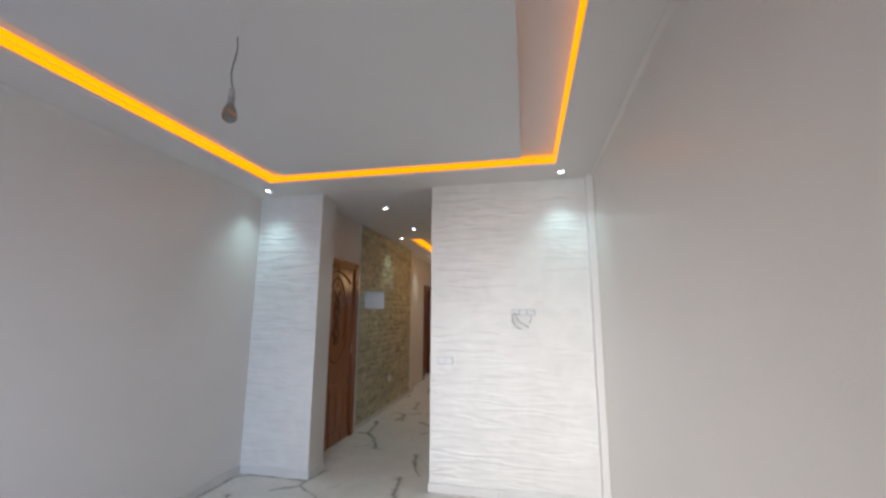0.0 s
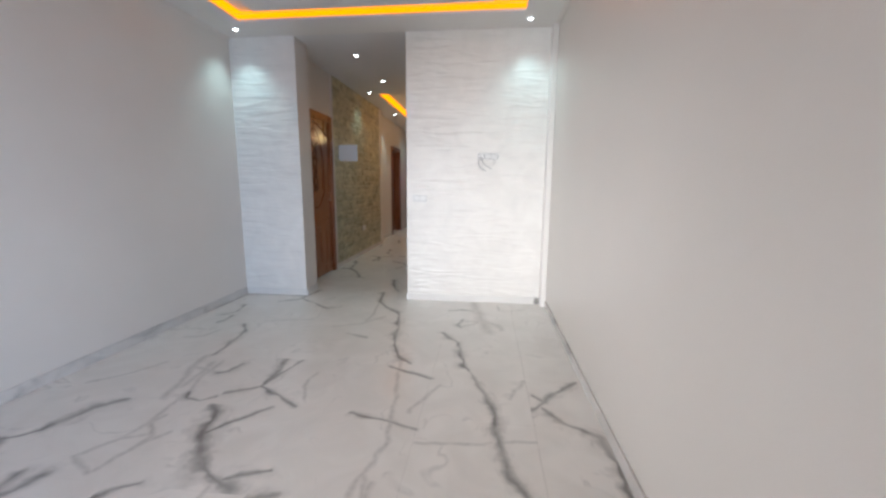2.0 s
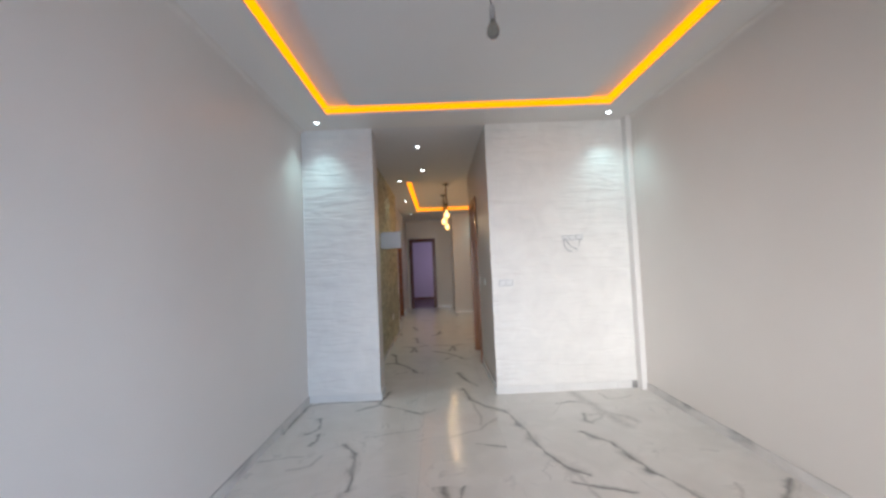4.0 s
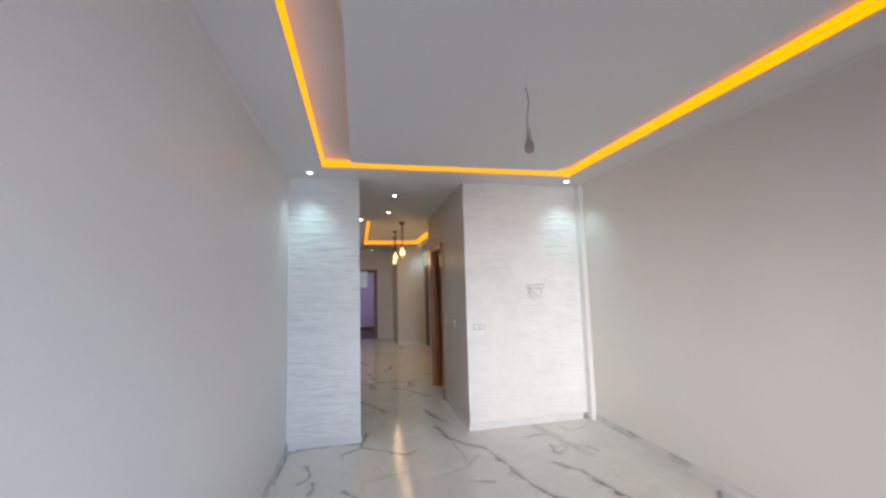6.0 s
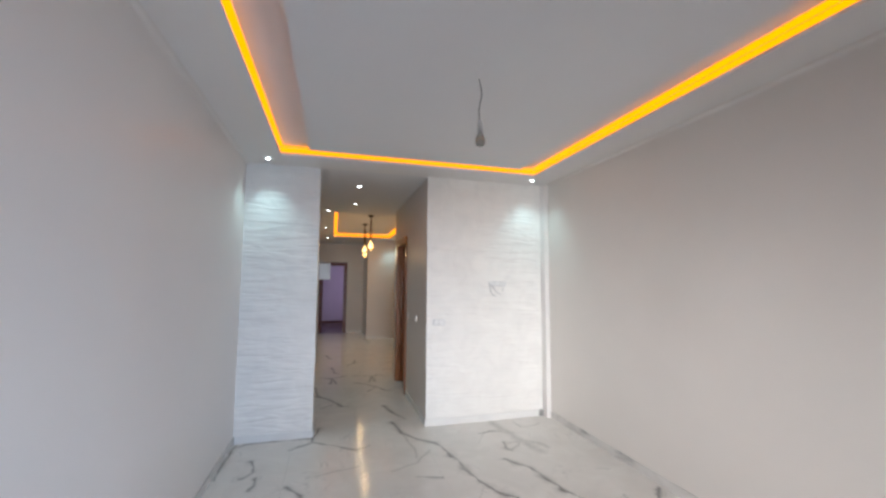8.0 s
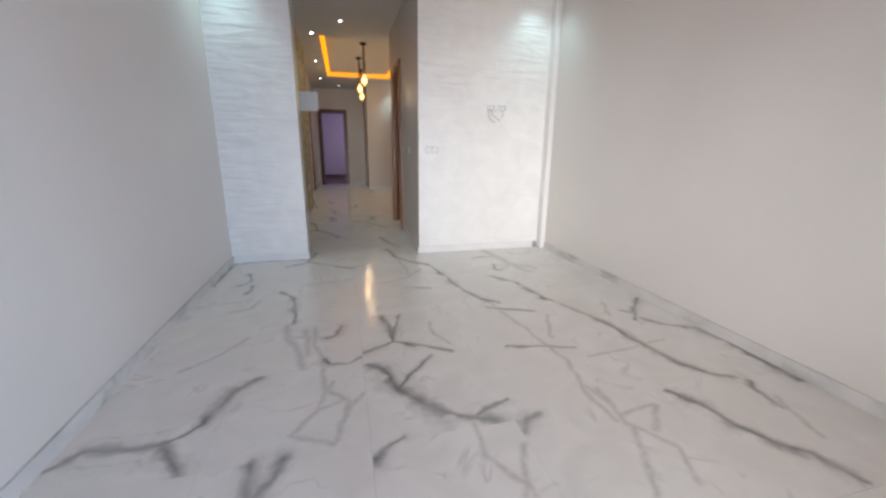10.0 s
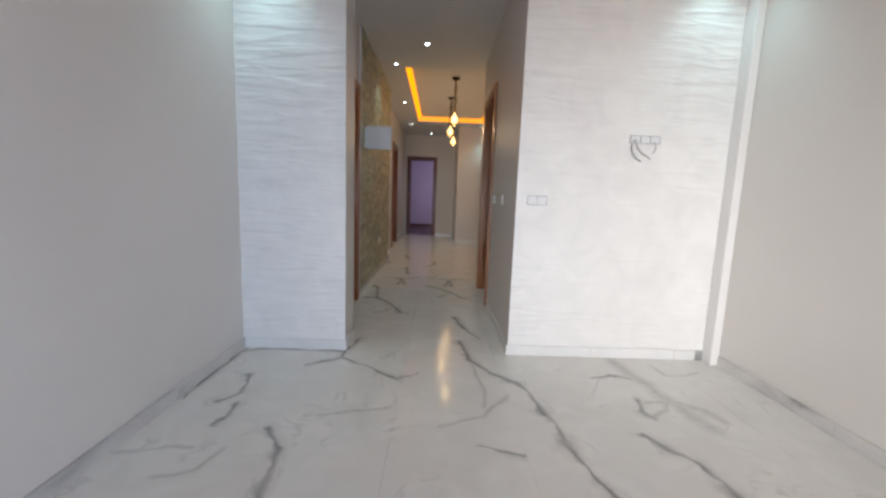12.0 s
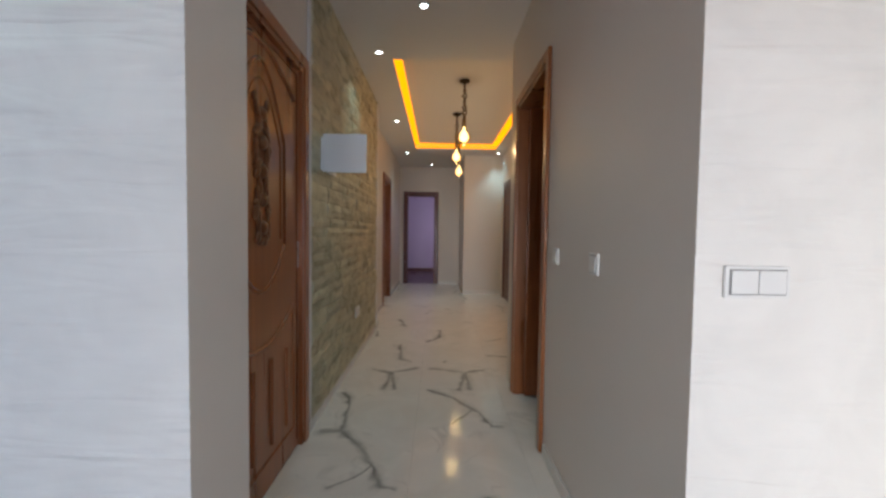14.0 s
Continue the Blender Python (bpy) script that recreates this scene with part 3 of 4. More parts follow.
triple = tagged(new("wall_socket"), "white triple wall socket with a loose cable loop hanging below", "wall socket")
bm = bmesh.new()
box(bm, -0.108, 0.108, -0.009, -0.0008, -0.031, 0.031, bevel=0.003)
part("plate", bm, M_WHITE, triple)
for k in range(3):
    bm = bmesh.new()
    box(bm, -0.097 + k * 0.065, -0.037 + k * 0.065, -0.0115, -0.0091, -0.021, 0.021, bevel=0.002)
    part("module", bm, M_WHITE, triple)
bm = bmesh.new()
lathe(bm, 0, 0, [(0.003, 0.0), (0.003, 0.0007), (0.001, 0.0007)], 10)
bmesh.ops.transform(bm, matrix=pose(0.072, -0.0117, 0.007, 90, 0, 0), verts=bm.verts)
part("pin_hole", bm, M_SHADOW, triple)
boxes("gap", [(-0.1005, 0.0965, -0.0096, -0.0091, -0.024, 0.024)], M_JOINT, triple, "grey joint round the modules")


def bend(pts, n=24):
    """A smooth run through four corner points."""
    p = [Vector(q) for q in pts]
    return [(1 - u) ** 3 * p[0] + 3 * u * (1 - u) ** 2 * p[1] + 3 * u * u * (1 - u) * p[2] + u ** 3 * p[3] for u in (k / n for k in range(n + 1))]


for pts, r in ((((-0.070, -0.012, -0.002), (-0.125, -0.035, -0.055), (-0.085, -0.03, -0.125), (-0.022, -0.018, -0.140)), 0.0048),
               (((-0.066, -0.012, -0.005), (-0.060, -0.03, -0.085), (-0.020, -0.03, -0.085), (0.040, -0.016, -0.126)), 0.0042),
               (((0.055, -0.012, -0.012), (0.068, -0.03, -0.05), (0.066, -0.025, -0.07), (0.050, -0.016, -0.088)), 0.0026)):
    bm = bmesh.new()
    tube(bm, bend(pts), r, 8)
    part("cable", bm, M_CABLEW, triple, "pale loose cable")
triple.matrix_world = pose(-0.015, YF - 0.001, 1.508)

low = tagged(new("wall_socket"), "white double wall socket low on the stone wall", "wall socket")
bm = bmesh.new()
box(bm, -0.075, 0.075, -0.012, 0.0, -0.042, 0.042, bevel=0.003)
part("plate", bm, M_WHITE, low)
for k in (-0.036, 0.036):
    bm = bmesh.new()
    lathe(bm, 0, 0, [(0.021, 0.0), (0.021, 0.002), (0.017, 0.002), (0.016, -0.006), (0.002, -0.006)])
    bmesh.ops.transform(bm, matrix=pose(k, -0.0125, 0, 90, 0, 0), verts=bm.verts)
    part("outlet", bm, M_WHITE, low)
low.matrix_world = pose(CL + 0.034, 6.0, 0.475, 0, 0, 90)

# distribution board in the stone wall, its cover standing open
board = tagged(new("distribution_board"), "white electric distribution board on the stone wall with its cover open", "fuse box")
boxes("frame", [(CL + 0.022, CL + 0.038, 4.958, 5.27, 1.565, 1.58), (CL + 0.022, CL + 0.038, 4.958, 5.27, 1.75, 1.765), (CL + 0.022, CL + 0.038, 4.958, 4.975, 1.58, 1.75), (CL + 0.022, CL + 0.038, 5.25, 5.27, 1.58, 1.75)], M_WHITE, board)
boxes("breaker_panel", [(CL + 0.022, CL + 0.032, 4.975, 5.25, 1.58, 1.75)], M_WHITE, board)
for k in range(6):
    boxes("breaker", [(CL + 0.032, CL + 0.037, 5.005 + k * 0.036, 5.035 + k * 0.036, 1.63, 1.70)], M_SHADOW, board, bevel=0.002)
cover = boxes("cover", [(CL + 0.040, CL + 0.306, 4.945, 4.957, 1.548, 1.783)], M_WHITE, board, "open white cover", bevel=0.004)
boxes("latch", [(CL + 0.052, CL + 0.064, 4.942, 4.9445, 1.548, 1.558)], M_STEEL, cover)


# ---- doors ----
def casing_x(owner, face, x, y0, y1, h, material, w=0.07, deep=0.15):
    """Casing, lining of a doorway in a wall whose visible face is at x; face +1 or -1 is where it looks."""
    rows = [("jamb", (x, x + 0.022 * face, y0 - w, y0 + 0.004, 0, h + w)), ("jamb", (x, x + 0.022 * face, y1 - 0.004, y1 + w, 0, h + w)), ("head", (x, x + 0.022 * face, y0 + 0.004, y1 - 0.004, h - 0.004, h + w)),
            ("lining", (x + 0.012 * face, x - deep * face, y0 + 0.0045, y0 + 0.028, 0, h - 0.005)), ("lining", (x + 0.012 * face, x - deep * face, y1 - 0.028, y1 - 0.0045, 0, h - 0.005)), ("lining", (x + 0.012 * face, x - deep * face, y0 + 0.028, y1 - 0.028, h - 0.028, h - 0.005))]
    for nm, r in rows:
        boxes(nm, [r], material, owner, bevel=0.004 if nm != "lining" else 0.002)


def arch(y0, y1, zs, rise, n=20):
    """Points of a flat arch from y0 to y1 that springs at zs."""
    return [(y0 + (y1 - y0) * k / n, zs + rise * math.sin(math.pi * k / n)) for k in range(n + 1)]


def moulding(bm, pts, x, r):
    tube(bm, [(x, y, z) for y, z in pts], r, 6)


# carved entrance door, closed
door = structure(new("door_1"), "closed carved wooden entrance door with an arched panel and floral relief", "door")
casing_x(door, 1, CL, DL0, DL1, DLH, M_DOOR, w=0.055)
XD = CL - 0.012
leaf = boxes("door_leaf", [(XD - 0.045, XD, DL0 + 0.03, DL1 - 0.03, 0.006, DLH - 0.03)], M_DOOR, door)
ym, ya, yb = (DL0 + DL1) / 2, DL0 + 0.10, DL1 - 0.10
bm = bmesh.new()
moulding(bm, arch(ya, yb, 1.86, 0.125), XD, 0.013)
part("arch_moulding", bm, M_MOULD, leaf)
bm = bmesh.new()
moulding(bm, [(ym - 0.25, 1.12), (ym - 0.25, 1.60)] + arch(ym - 0.25, ym + 0.25, 1.60, 0.31) + [(ym + 0.25, 1.60), (ym + 0.25, 1.12)] + arch(ym + 0.25, ym - 0.25, 1.12, -0.20, 16), XD, 0.009)
part("panel_moulding", bm, M_MOULD, leaf)
bm = bmesh.new()
moulding(bm, [(ym - 0.20, 1.15), (ym - 0.20, 1.58)] + arch(ym - 0.20, ym + 0.20, 1.58, 0.25) + [(ym + 0.20, 1.58), (ym + 0.20, 1.15)], XD, 0.005)
part("inner_moulding", bm, M_MOULD, leaf)
bm = bmesh.new()
moulding(bm, [(ya, 0.14), (ya, 0.80)] + arch(ya, yb, 0.80, -0.13, 16) + [(yb, 0.80), (yb, 0.14), (ya, 0.14)], XD, 0.011)
part("lower_moulding", bm, M_DOOR, leaf)
for k in range(4):
    yy = ya + 0.10 + k * (yb - ya - 0.2) / 3
    bm = bmesh.new()
    tube(bm, [(XD, yy, 0.20), (XD, yy, 0.60)], 0.014, 6)
    part("reed", bm, M_DOOR, leaf)
bm = bmesh.new()
moulding(bm, [(DL0 + 0.05, 0.05), (DL0 + 0.05, DLH - 0.06), (DL1 - 0.055, DLH - 0.06), (DL1 - 0.055, 0.05)], XD, 0.006)
part("edge_bead", bm, M_MOULD, leaf)
rng = random.Random(4)
bm = bmesh.new()
yc = ym
for k in range(30):
    z = 1.13 + 0.62 * (k + 0.5) / 30
    spread = 0.025 + 0.05 * abs(math.sin((z - 1.13) * 12.0))
    for side in (-1, 1):
        tilt = side * (25 + 40 * math.sin(z * 40.0)) + rng.uniform(-12, 12)
        leaf_m = pose(XD + 0.004, yc + side * spread * rng.uniform(0.5, 1.0), z, tilt, 0, 0) @ Matrix.Diagonal((0.40, 0.6, 1.2, 1))
        bmesh.ops.create_icosphere(bm, subdivisions=2, radius=rng.uniform(0.02, 0.034), matrix=leaf_m)
for k in range(5):
    bmesh.ops.create_icosphere(bm, subdivisions=2, radius=0.034, matrix=pose(XD + 0.006, yc, 1.20 + k * 0.12) @ Matrix.Diagonal((0.6, 1, 1, 1)))
for f in bm.faces:
    f.smooth = True
part("carving", bm, M_CARVE, leaf, "dark carved floral relief")
boxes("lock_plate", [(XD, XD + 0.006, DL1 - 0.052, DL1 - 0.036, 0.99, 1.13)], M_STEEL, leaf, "slim bright metal lock plate", bevel=0.0015)

# door on the right, its leaf swung into the dark room
door = structure(new("door_2"), "varnished brown wooden door standing open into a dark room", "door")
casing_x(door, -1, OR, DR0, DR1, DRH, M_FRAME, w=0.055)
leaf = boxes("door_leaf", [(OR + 0.066, OR + 0.80, DR1 - 0.072, DR1 - 0.030, 0.008, DRH - 0.035)], M_DOOR, door, bevel=0.003)
for z0, z1 in ((0.15, 0.95), (1.08, 1.92)):
    bm = bmesh.new()
    for q in (((0.21, z0), (0.70, z0)), ((0.70, z0), (0.70, z1)), ((0.70, z1), (0.21, z1)), ((0.21, z1), (0.21, z0))):
        tube(bm, [(OR + q[0][0], DR1 - 0.072, q[0][1]), (OR + q[1][0], DR1 - 0.072, q[1][1])], 0.009, 6)
    part("panel_moulding", bm, M_FRAME, leaf)

# side door past the stone
door = structure(new("door_3"), "brown wooden door frame of an open side room", "door")
casing_x(door, 1, CL2, D20, D21, D2H, M_FRAME)
boxes("door_leaf", [(CL2 - 0.90, CL2 - 0.155, D21 - 0.068, D21 - 0.030, 0.008, D2H - 0.035)], M_FRAME, door, bevel=0.003)
boxes("threshold", [(CL2 - 0.15, CL2 + 0.03, D20 + 0.03, D21 - 0.03, 0.0005, 0.025)], M_SKIRT, door, "white marble threshold", bevel=0.004)

# far door frame
door = structure(new("door_4"), "dark reddish wooden frame of the open far door", "door")
for nm, r in (("jamb", (FX0 - 0.075, FX0 + 0.004, YE - 0.022, YE - 0.0005, 0, FH + 0.075)), ("jamb", (FX1 - 0.004, FX1 + 0.075, YE - 0.022, YE - 0.0005, 0, FH + 0.075)), ("head", (FX0 + 0.004, FX1 - 0.004, YE - 0.022, YE - 0.0005, FH - 0.004, FH + 0.075)),
              ("lining", (FX0 + 0.0045, FX0 + 0.028, YE - 0.01, YE + 0.15, 0.004, FH - 0.005)), ("lining", (FX1 - 0.028, FX1 - 0.0045, YE - 0.01, YE + 0.15, 0.004, FH - 0.005)), ("lining", (FX0 + 0.028, FX1 - 0.028, YE - 0.01, YE + 0.15, FH - 0.028, FH - 0.005))):
    boxes(nm, [r], M_FARFRAME, door, bevel=0.003)

# tall dark door edge on the hall's right wall
door = structure(new("door_5"), "dark wooden frame of a door in the hall's side wall", "door")
casing_x(door, -1, -0.19, 8.95, 9.75, 2.05, M_FARFRAME, w=0.07, deep=-0.004)
boxes("door_leaf", [(-0.1935, -0.1905, 8.954, 9.746, 0.005, 2.045)], M_FARFRAME, door)

# ---- stone cladding of the corridor wall ----
clad = structure(boxes("stone_cladding", [(CL + 0.0015, CL + 0.008, 4.80, 7.16, 0.071, H - 0.002)], M_STONE), "olive and gold split-stone cladding laid in thin uneven courses", "wall cladding")
boxes("edge_trim", [(CL + 0.0005, CL + 0.018, 4.775, 4.799, 0.071, H - 0.002)], M_CORR, clad, "white edge strip", bevel=0.003)
boxes("edge_trim", [(CL + 0.0005, CL + 0.03, 7.161, 7.185, 0.071, H - 0.002)], M_WHITE, clad, "white edge strip", bevel=0.003)


def stone_mesh(k):
    """A rough stone 1 long and 1 high with a broken face."""
    r = random.Random(k)
    bm = bmesh.new()
    nx, nz = 4, 2
    grid = [[bm.verts.new((0.6 + 0.4 * r.random() if 0 < j < nz else 0.3 + 0.4 * r.random(), i / nx, j / nz + (0.12 * (r.random() - 0.5) if 0 < i < nx and 0 < j < nz else 0))) for i in range(nx + 1)] for j in range(nz + 1)]
    for j in range(nz):
        for i in range(nx):
            bm.faces.new((grid[j][i], grid[j][i + 1], grid[j + 1][i + 1], grid[j + 1][i]))
    edge = [grid[0][i] for i in range(nx + 1)] + [grid[j][nx] for j in range(1, nz + 1)] + [grid[nz][i] for i in range(nx - 1, -1, -1)] + [grid[j][0] for j in range(nz - 1, 0, -1)]
    back = [bm.verts.new((0, v.co.y, v.co.z)) for v in edge]
    for i in range(len(edge)):
        q = (i + 1) % len(edge)
        bm.faces.new((edge[q], edge[i], back[i], back[q]))
    bmesh.ops.recalc_face_normals(bm, faces=bm.faces)
    me = bpy.data.meshes.new("stone")
    bm.to_mesh(me)
    bm.free()
    me.materials.append(M_STONE)
    return me


stones = [stone_mesh(k) for k in range(9)]
rng = random.Random(11)
z = 0.072
while z < H - 0.02:
    hh = min(rng.choice((0.065, 0.08, 0.10)), H - 0.003 - z)
    y = 4.801
    while y < 7.158:
        ln = min(rng.uniform(0.15, 0.42), 7.159 - y)
        if 7.159 - y - ln < 0.12:
            ln = 7.159 - y
        ob = new("stone", rng.choice(stones))
        ob.parent = clad
        ob.location, ob.scale = (CL + 0.0075, y + 0.001, z + 0.001), (rng.uniform(0.012, 0.028), ln - 0.0008, hh - 0.002)
        y += ln
    z += hh


# ---- floor tiles ----
VEINS = []


def vein(half, *pts):
    """One dark vein through the points, in metres on the floor."""
    for (x0, y0), (x1, y1) in zip(pts, pts[1:]):
        VEINS.append((half * 1.38, x0, y0, x1, y1, False))


def pale(half, *pts):
    """One faint grey vein through the points."""
    for (x0, y0), (x1, y1) in zip(pts, pts[1:]):
        VEINS.append((half * 1.3, x0, y0, x1, y1, True))


# corridor
vein(0.012, (-1.80, 5.80), (-1.82, 5.45))
vein(0.010, (-1.80, 5.80), (-1.74, 5.45))
vein(0.010, (-1.97, 5.86), (-1.80, 5.80), (-1.60, 5.90))
vein(0.012, (-1.18, 5.80), (-1.25, 5.45))
vein(0.010, (-1.18, 5.80), (-1.16, 5.45))
vein(0.010, (-1.46, 5.90), (-1.18, 5.80), (-1.02, 5.88))
vein(0.010, (-2.10, 5.37), (-2.04, 5.28), (-1.98, 4.83))
vein(0.014, (-2.09, 4.82), (-1.98, 4.82), (-1.83, 4.62), (-1.74, 4.44), (-1.68, 4.30), (-1.62, 4.28))
vein(0.007, (-1.76, 4.47), (-1.83, 4.37), (-1.92, 4.30))
vein(0.012, (-1.49, 5.44), (-1.31, 5.31), (-1.15, 5.07), (-1.08, 4.88), (-1.02, 4.87))
vein(0.006, (-1.19, 5.09), (-1.32, 4.90))
vein(0.012, (-1.81, 6.62), (-1.76, 6.16), (-1.67, 6.08))
vein(0.014, (-1.39, 7.24), (-1.39, 6.93), (-1.53, 6.74))
vein(0.014, (-0.99, 10.05), (-0.90, 9.50))
vein(0.012, (-1.93, 7.84), (-1.82, 7.42))
# by the opening
vein(0.010, (-2.16, 3.14), (-1.98, 3.26), (-1.98, 3.38), (-1.92, 3.62))
vein(0.008, (-1.98, 3.26), (-1.75, 3.10), (-1.57, 2.98), (-1.46, 3.05))
vein(0.012, (-1.17, 3.63), (-1.12, 3.29), (-1.01, 3.10), (-0.85, 2.96), (-0.77, 2.60), (-0.72, 2.20), (-0.64, 1.99), (-0.53, 1.88))
vein(0.010, (-1.18, 4.23), (-1.10, 3.86), (-1.02, 3.68))
vein(0.009, (-2.45, 2.97), (-2.40, 2.76), (-2.47, 2.68))
vein(0.011, (-2.37, 2.66), (-2.36, 2.55), (-2.38, 2.47))
vein(0.008, (-2.66, 3.30), (-2.56, 3.38), (-2.24, 3.37), (-2.0, 3.36))
vein(0.010, (-2.68, 2.70), (-2.67, 3.00), (-2.66, 3.38))
pale(0.008, (0.12, 3.29), (0.13, 3.13), (0.28, 3.13), (0.39, 3.19))
pale(0.034, (-0.12, 3.35), (-0.08, 3.05), (-0.03, 2.78), (0.03, 2.52))
vein(0.006, (-0.37, 3.07), (-0.24, 3.10), (-0.13, 3.07))
vein(0.009, (-0.21, 2.80), (-0.25, 2.68), (-0.22, 2.63))
pale(0.010, (-0.22, 2.64), (-0.13, 2.71), (-0.05, 2.80), (-0.17, 2.78))
pale(0.02, (-0.02, 2.80), (0.09, 2.72), (0.14, 2.60))
# middle of the room
vein(0.011, (-0.36, 2.47), (-0.22, 2.28), (-0.15, 1.90), (-0.03, 1.60), (0.05, 1.38))
vein(0.013, (0.04, 1.40), (0.07, 1.07), (0.11, 0.86), (0.18, 0.75), (0.27, 0.70))
vein(0.010, (-2.12, 2.45), (-2.01, 2.30), (-1.98, 2.08), (-1.96, 1.85))
pale(0.016, (-1.99, 1.84), (-1.98, 1.66), (-1.91, 1.47), (-1.84, 1.27))
pale(0.016, (-1.88, 1.72), (-1.85, 1.51), (-1.85, 1.40))
pale(0.013, (-1.97, 1.66), (-1.84, 1.62), (-1.73, 1.60))
vein(0.010, (-1.74, 1.60), (-1.69, 1.62), (-1.66, 1.74))
pale(0.012, (-1.82, 1.75), (-1.81, 1.52), (-1.73, 1.28))
vein(0.008, (-1.75, 1.34), (-1.72, 1.28), (-1.63, 1.275), (-1.56, 1.31))
vein(0.012, (-1.40, 1.84), (-1.36, 1.62), (-1.38, 1.46), (-1.47, 1.40), (-1.54, 1.36))
vein(0.010, (-1.285, 1.84), (-1.34, 1.60), (-1.37, 1.48))
vein(0.010, (-1.37, 1.46), (-1.24, 1.39), (-1.06, 1.27))
vein(0.007, (-1.15, 2.37), (-0.96, 2.31))
vein(0.006, (-0.64, 1.82), (-0.50, 1.75), (-0.34, 1.69))
vein(0.019, (-1.52, 1.24), (-1.45, 1.17), (-1.41, 1.01), (-1.28, 0.84), (-1.18, 0.74), (-1.10, 0.70), (-1.02, 0.67))
vein(0.007, (-1.39, 0.98), (-1.31, 1.11), (-1.18, 1.25))
vein(0.010, (-1.10, 0.72), (-0.93, 0.79))
vein(0.006, (-0.73, 1.25), (-0.52, 1.22), (-0.35, 1.15))
vein(0.011, (0.56, 1.73), (0.42, 1.60), (0.31, 1.46), (0.26, 1.40))
vein(0.011, (0.27, 1.55), (0.34, 1.48))
vein(0.010, (0.31, 1.42), (0.42, 1.28), (0.58, 1.19))
vein(0.012, (0.57, 1.20), (0.585, 0.95), (0.58, 0.60))
# near the window side
vein(0.015, (-2.69, 0.78), (-2.60, 0.86), (-2.42, 0.83), (-2.32, 0.84), (-2.22, 0.92), (-2.15, 1.12), (-2.05, 1.24))
vein(0.018, (-2.33, 0.84), (-2.22, 0.66))
vein(0.015, (-1.93, 0.40), (-1.96, 0.54), (-1.98, 0.65))
vein(0.013, (-1.94, 0.48), (-1.88, 0.60), (-1.86, 0.65))
vein(0.012, (-1.54, 0.56), (-1.49, 0.63), (-1.43, 0.66))
vein(0.012, (-0.94, 0.58), (-0.89, 0.65), (-0.83, 0.67))
vein(0.016, (-0.16, 0.69), (-0.08, 0.56), (-0.06, 0.41), (0.0, 0.29), (0.08, 0.22), (0.11, 0.08))
vein(0.009, (0.32, 0.66), (0.28, 0.60), (0.26, 0.47))
pale(0.010, (-1.75, 1.26), (-1.73, 1.06), (-1.63, 0.93), (-1.68, 0.71))
pale(0.010, (-1.65, 0.95), (-1.76, 0.92), (-1.86, 0.78), (-1.69, 0.69))
pale(0.010, (-1.13, 0.69), (-1.14, 0.49), (-1.05, 0.34), (-1.04, 0.28))
pale(0.010, (-0.98, 0.51), (-1.07, 0.29))
pale(0.010, (-0.47, 0.76), (-0.50, 0.52), (-0.39, 0.37), (-0.45, 0.21))
pale(0.010, (-0.49, 0.49), (-0.65, 0.19))
pale(0.010, (0.32, 0.67), (0.25, 0.48))
pale(0.010, (-1.41, 0.98), (-1.19, 1.25))
pale(0.010, (-2.46, 1.38), (-2.28, 1.54), (-2.20, 1.69))
pale(0.010, (0.31, 0.53), (0.22, 0.28))
pale(0.010, (-0.49, 0.58), (-0.28, 0.61), (-0.41, 0.47))
pale(0.010, (-0.60, 1.94), (-0.47, 1.04), (-0.55, 0.69), (-0.53, 0.55))
pale(0.010, (0.14, 1.50), (0.24, 1.72))
pale(0.010, (-0.51, 0.80), (-0.48, 0.64))
pale(0.010, (-1.57, 0.98), (-1.67, 0.81))
pale(0.008, (-1.11, 1.67), (-1.11, 1.48), (-1.04, 1.35))
pale(0.010, (-0.28, 1.61), (-0.42, 1.30))
pale(0.008, (-1.12, 3.26), (-1.07, 2.88), (-1.08, 2.69))
pale(0.009, (-1.32, 2.50), (-1.09, 2.61), (-0.94, 2.82))
pale(0.008, (-1.99, 2.57), (-1.78, 2.60), (-1.58, 2.66))
pale(0.008, (-2.67, 2.26), (-2.47, 2.31), (-2.38, 2.31))
pale(0.009, (-2.41, 2.12), (-2.29, 2.16), (-2.23, 2.30))
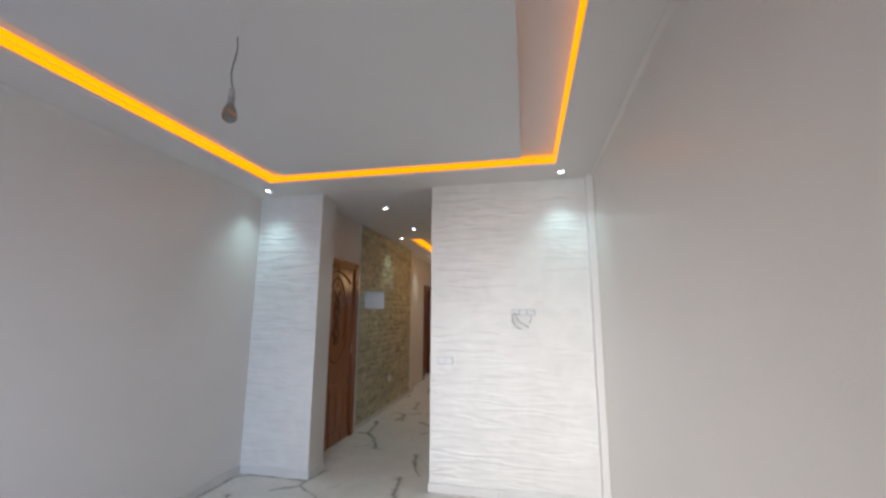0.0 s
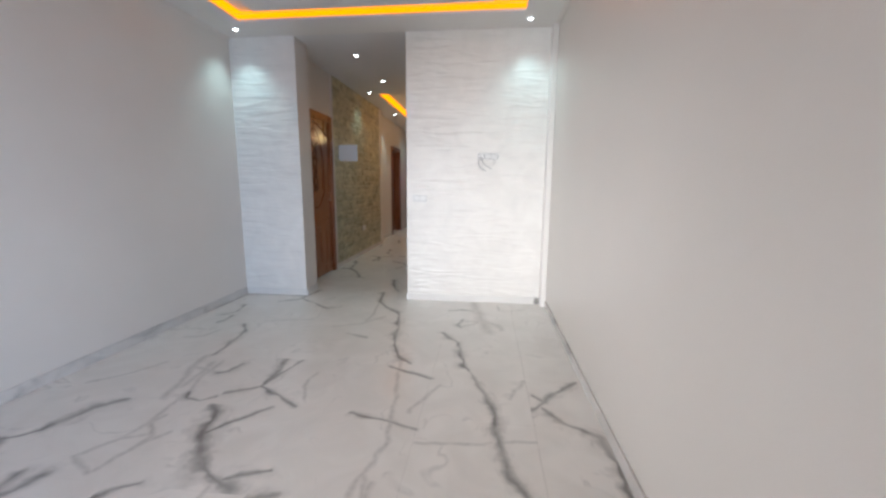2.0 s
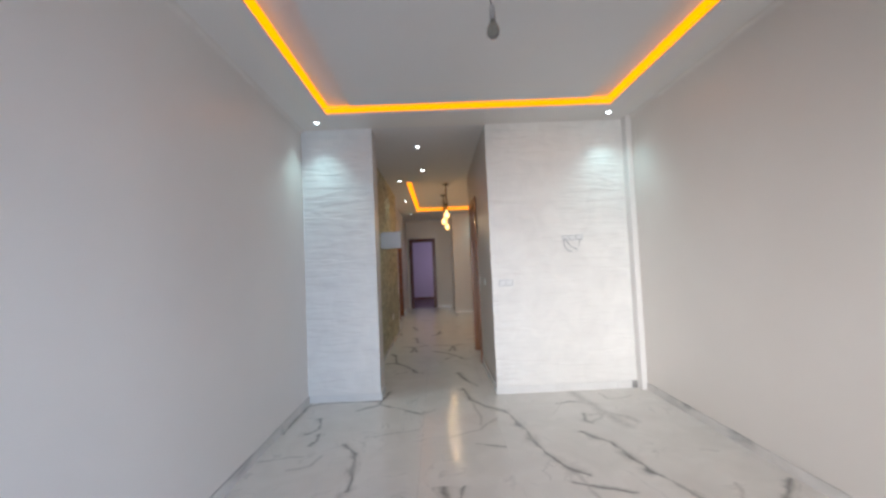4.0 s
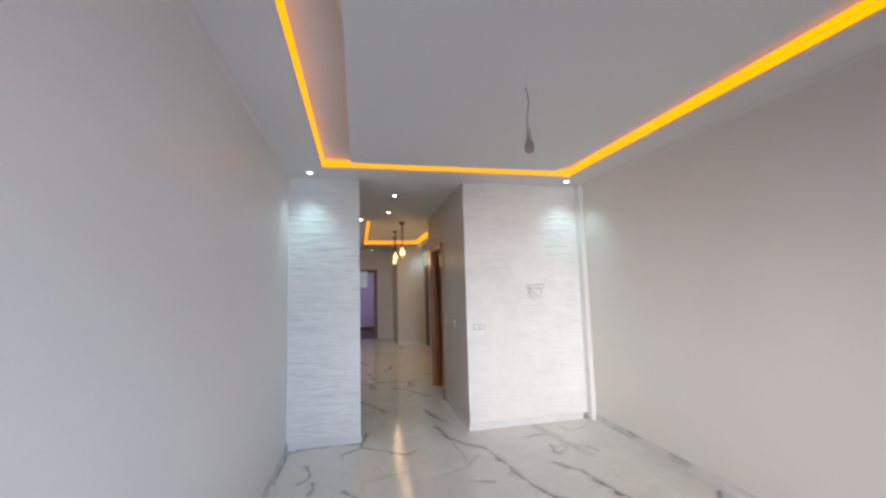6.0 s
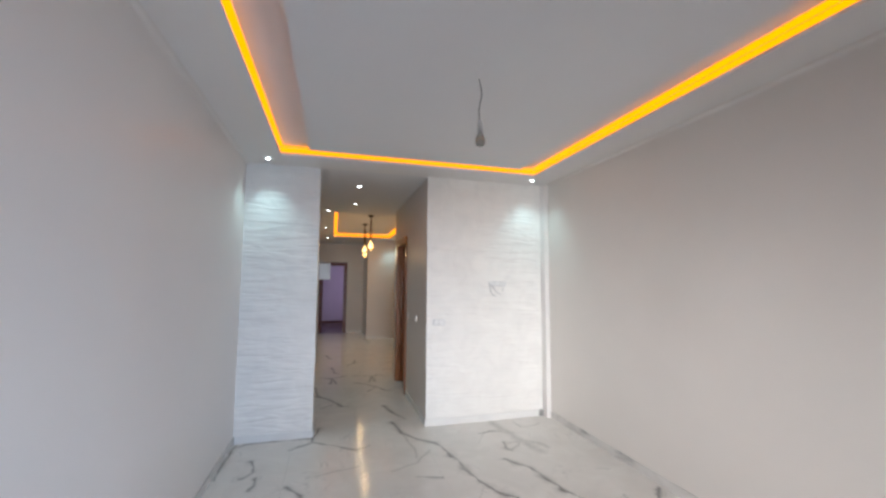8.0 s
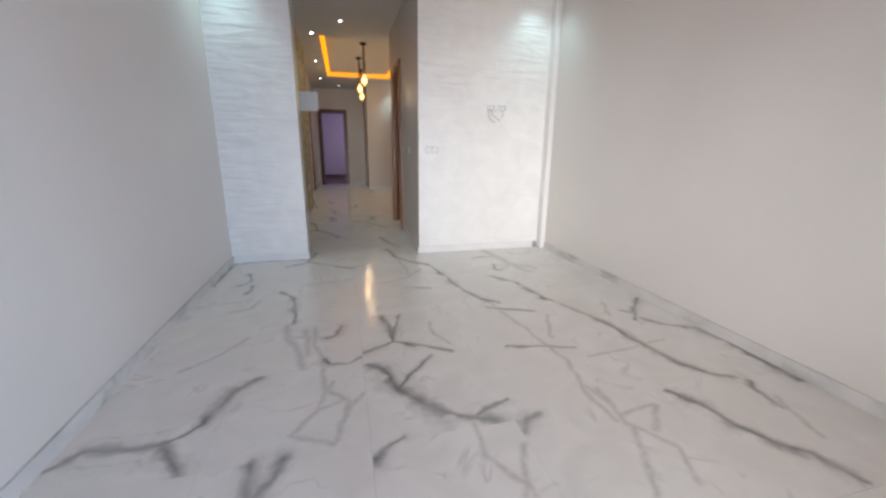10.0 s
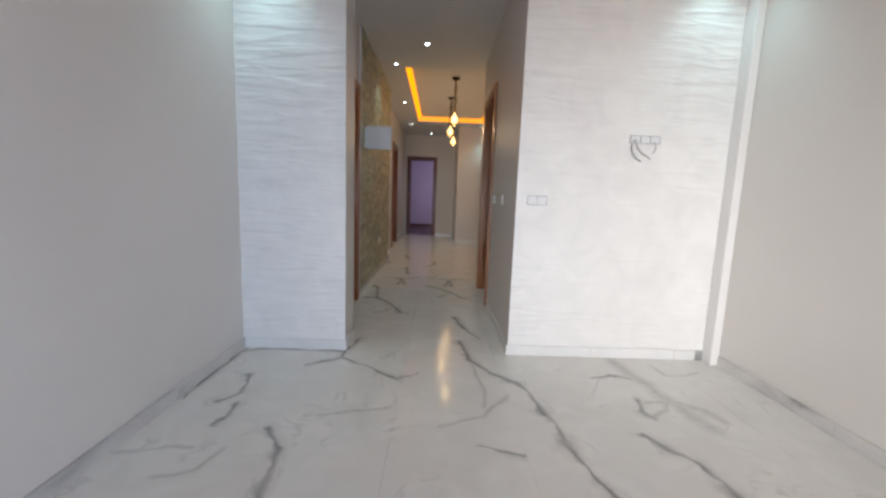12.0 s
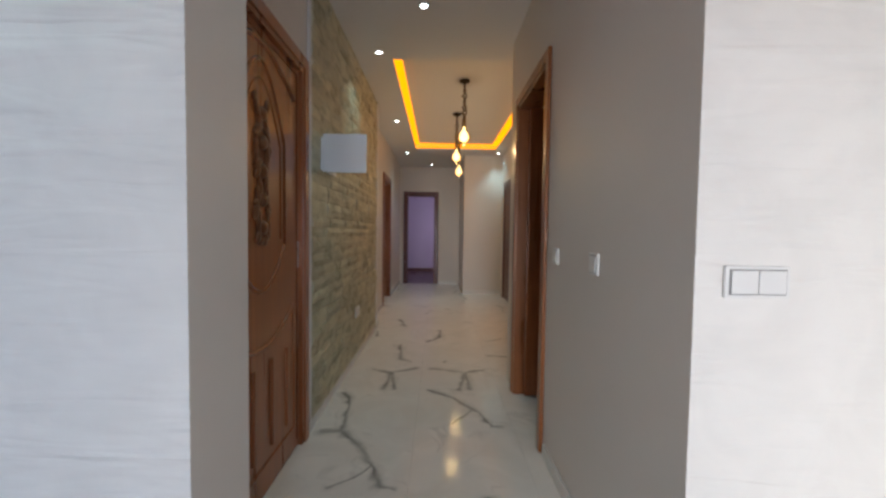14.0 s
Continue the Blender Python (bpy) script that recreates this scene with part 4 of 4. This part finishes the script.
pale(0.007, (-0.33, 1.04), (-0.05, 1.07), (0.23, 1.12))
pale(0.008, (-1.77, 0.91), (-1.70, 1.13))

TX, TY, TS = -1.55, 0.65, 0.6
PLAIN = marble_tile("marble_tile_glaze", [])


def tile_mesh(w, d):
    bm = bmesh.new()
    g = 0.0004
    box(bm, g, w - g, g, d - g, -0.012, 0.0)
    bmesh.ops.recalc_face_normals(bm, faces=bm.faces)
    me = bpy.data.meshes.new("tile")
    bm.to_mesh(me)
    bm.free()
    me.materials.append(PLAIN)
    return me


meshes = {}
rng = random.Random(23)
areas = [(XL, XR, YB, YF), (CL2 - 0.12, OR + 0.12, YF, 5.70), (CL2 - 0.12, -0.19, 5.70, YE + 0.02)]
for ax0, ax1, ay0, ay1 in areas:
    for i in range(-3, 5):
        for j in range(-9, 20):
            x0, x1 = max(ax0, TX + i * TS), min(ax1, TX + (i + 1) * TS)
            y0, y1 = max(ay0, TY + j * TS), min(ay1, TY + (j + 1) * TS)
            if x1 - x0 < 0.01 or y1 - y0 < 0.01:
                continue
            key = (round(x1 - x0, 3), round(y1 - y0, 3))
            if key not in meshes:
                meshes[key] = tile_mesh(*key)
            inside = [v for v in VEINS if any(x0 - 0.004 < v[1] + (v[3] - v[1]) * s / 8 < x1 + 0.004 and y0 - 0.004 < v[2] + (v[4] - v[2]) * s / 8 < y1 + 0.004 for s in range(9))]
            if not inside and (y0 > 6.0 or y0 < 0.3):
                cx, cy, a = rng.uniform(x0, x1), rng.uniform(y0, y1), rng.uniform(0, 6.28)
                for q in range(3):
                    nx2, ny2 = cx + 0.22 * math.cos(a), cy + 0.22 * math.sin(a)
                    inside.append((rng.uniform(0.007, 0.013), cx, cy, nx2, ny2, q == 1))
                    cx, cy, a = nx2, ny2, a + rng.uniform(-0.9, 0.9)
            ob = new("tile", meshes[key])
            ob.parent = floor
            ob.location = (x0, y0, 0)
            if inside:
                ob.material_slots[0].link = 'OBJECT'
                ob.material_slots[0].material = marble_tile("marble_tile_glaze", inside)
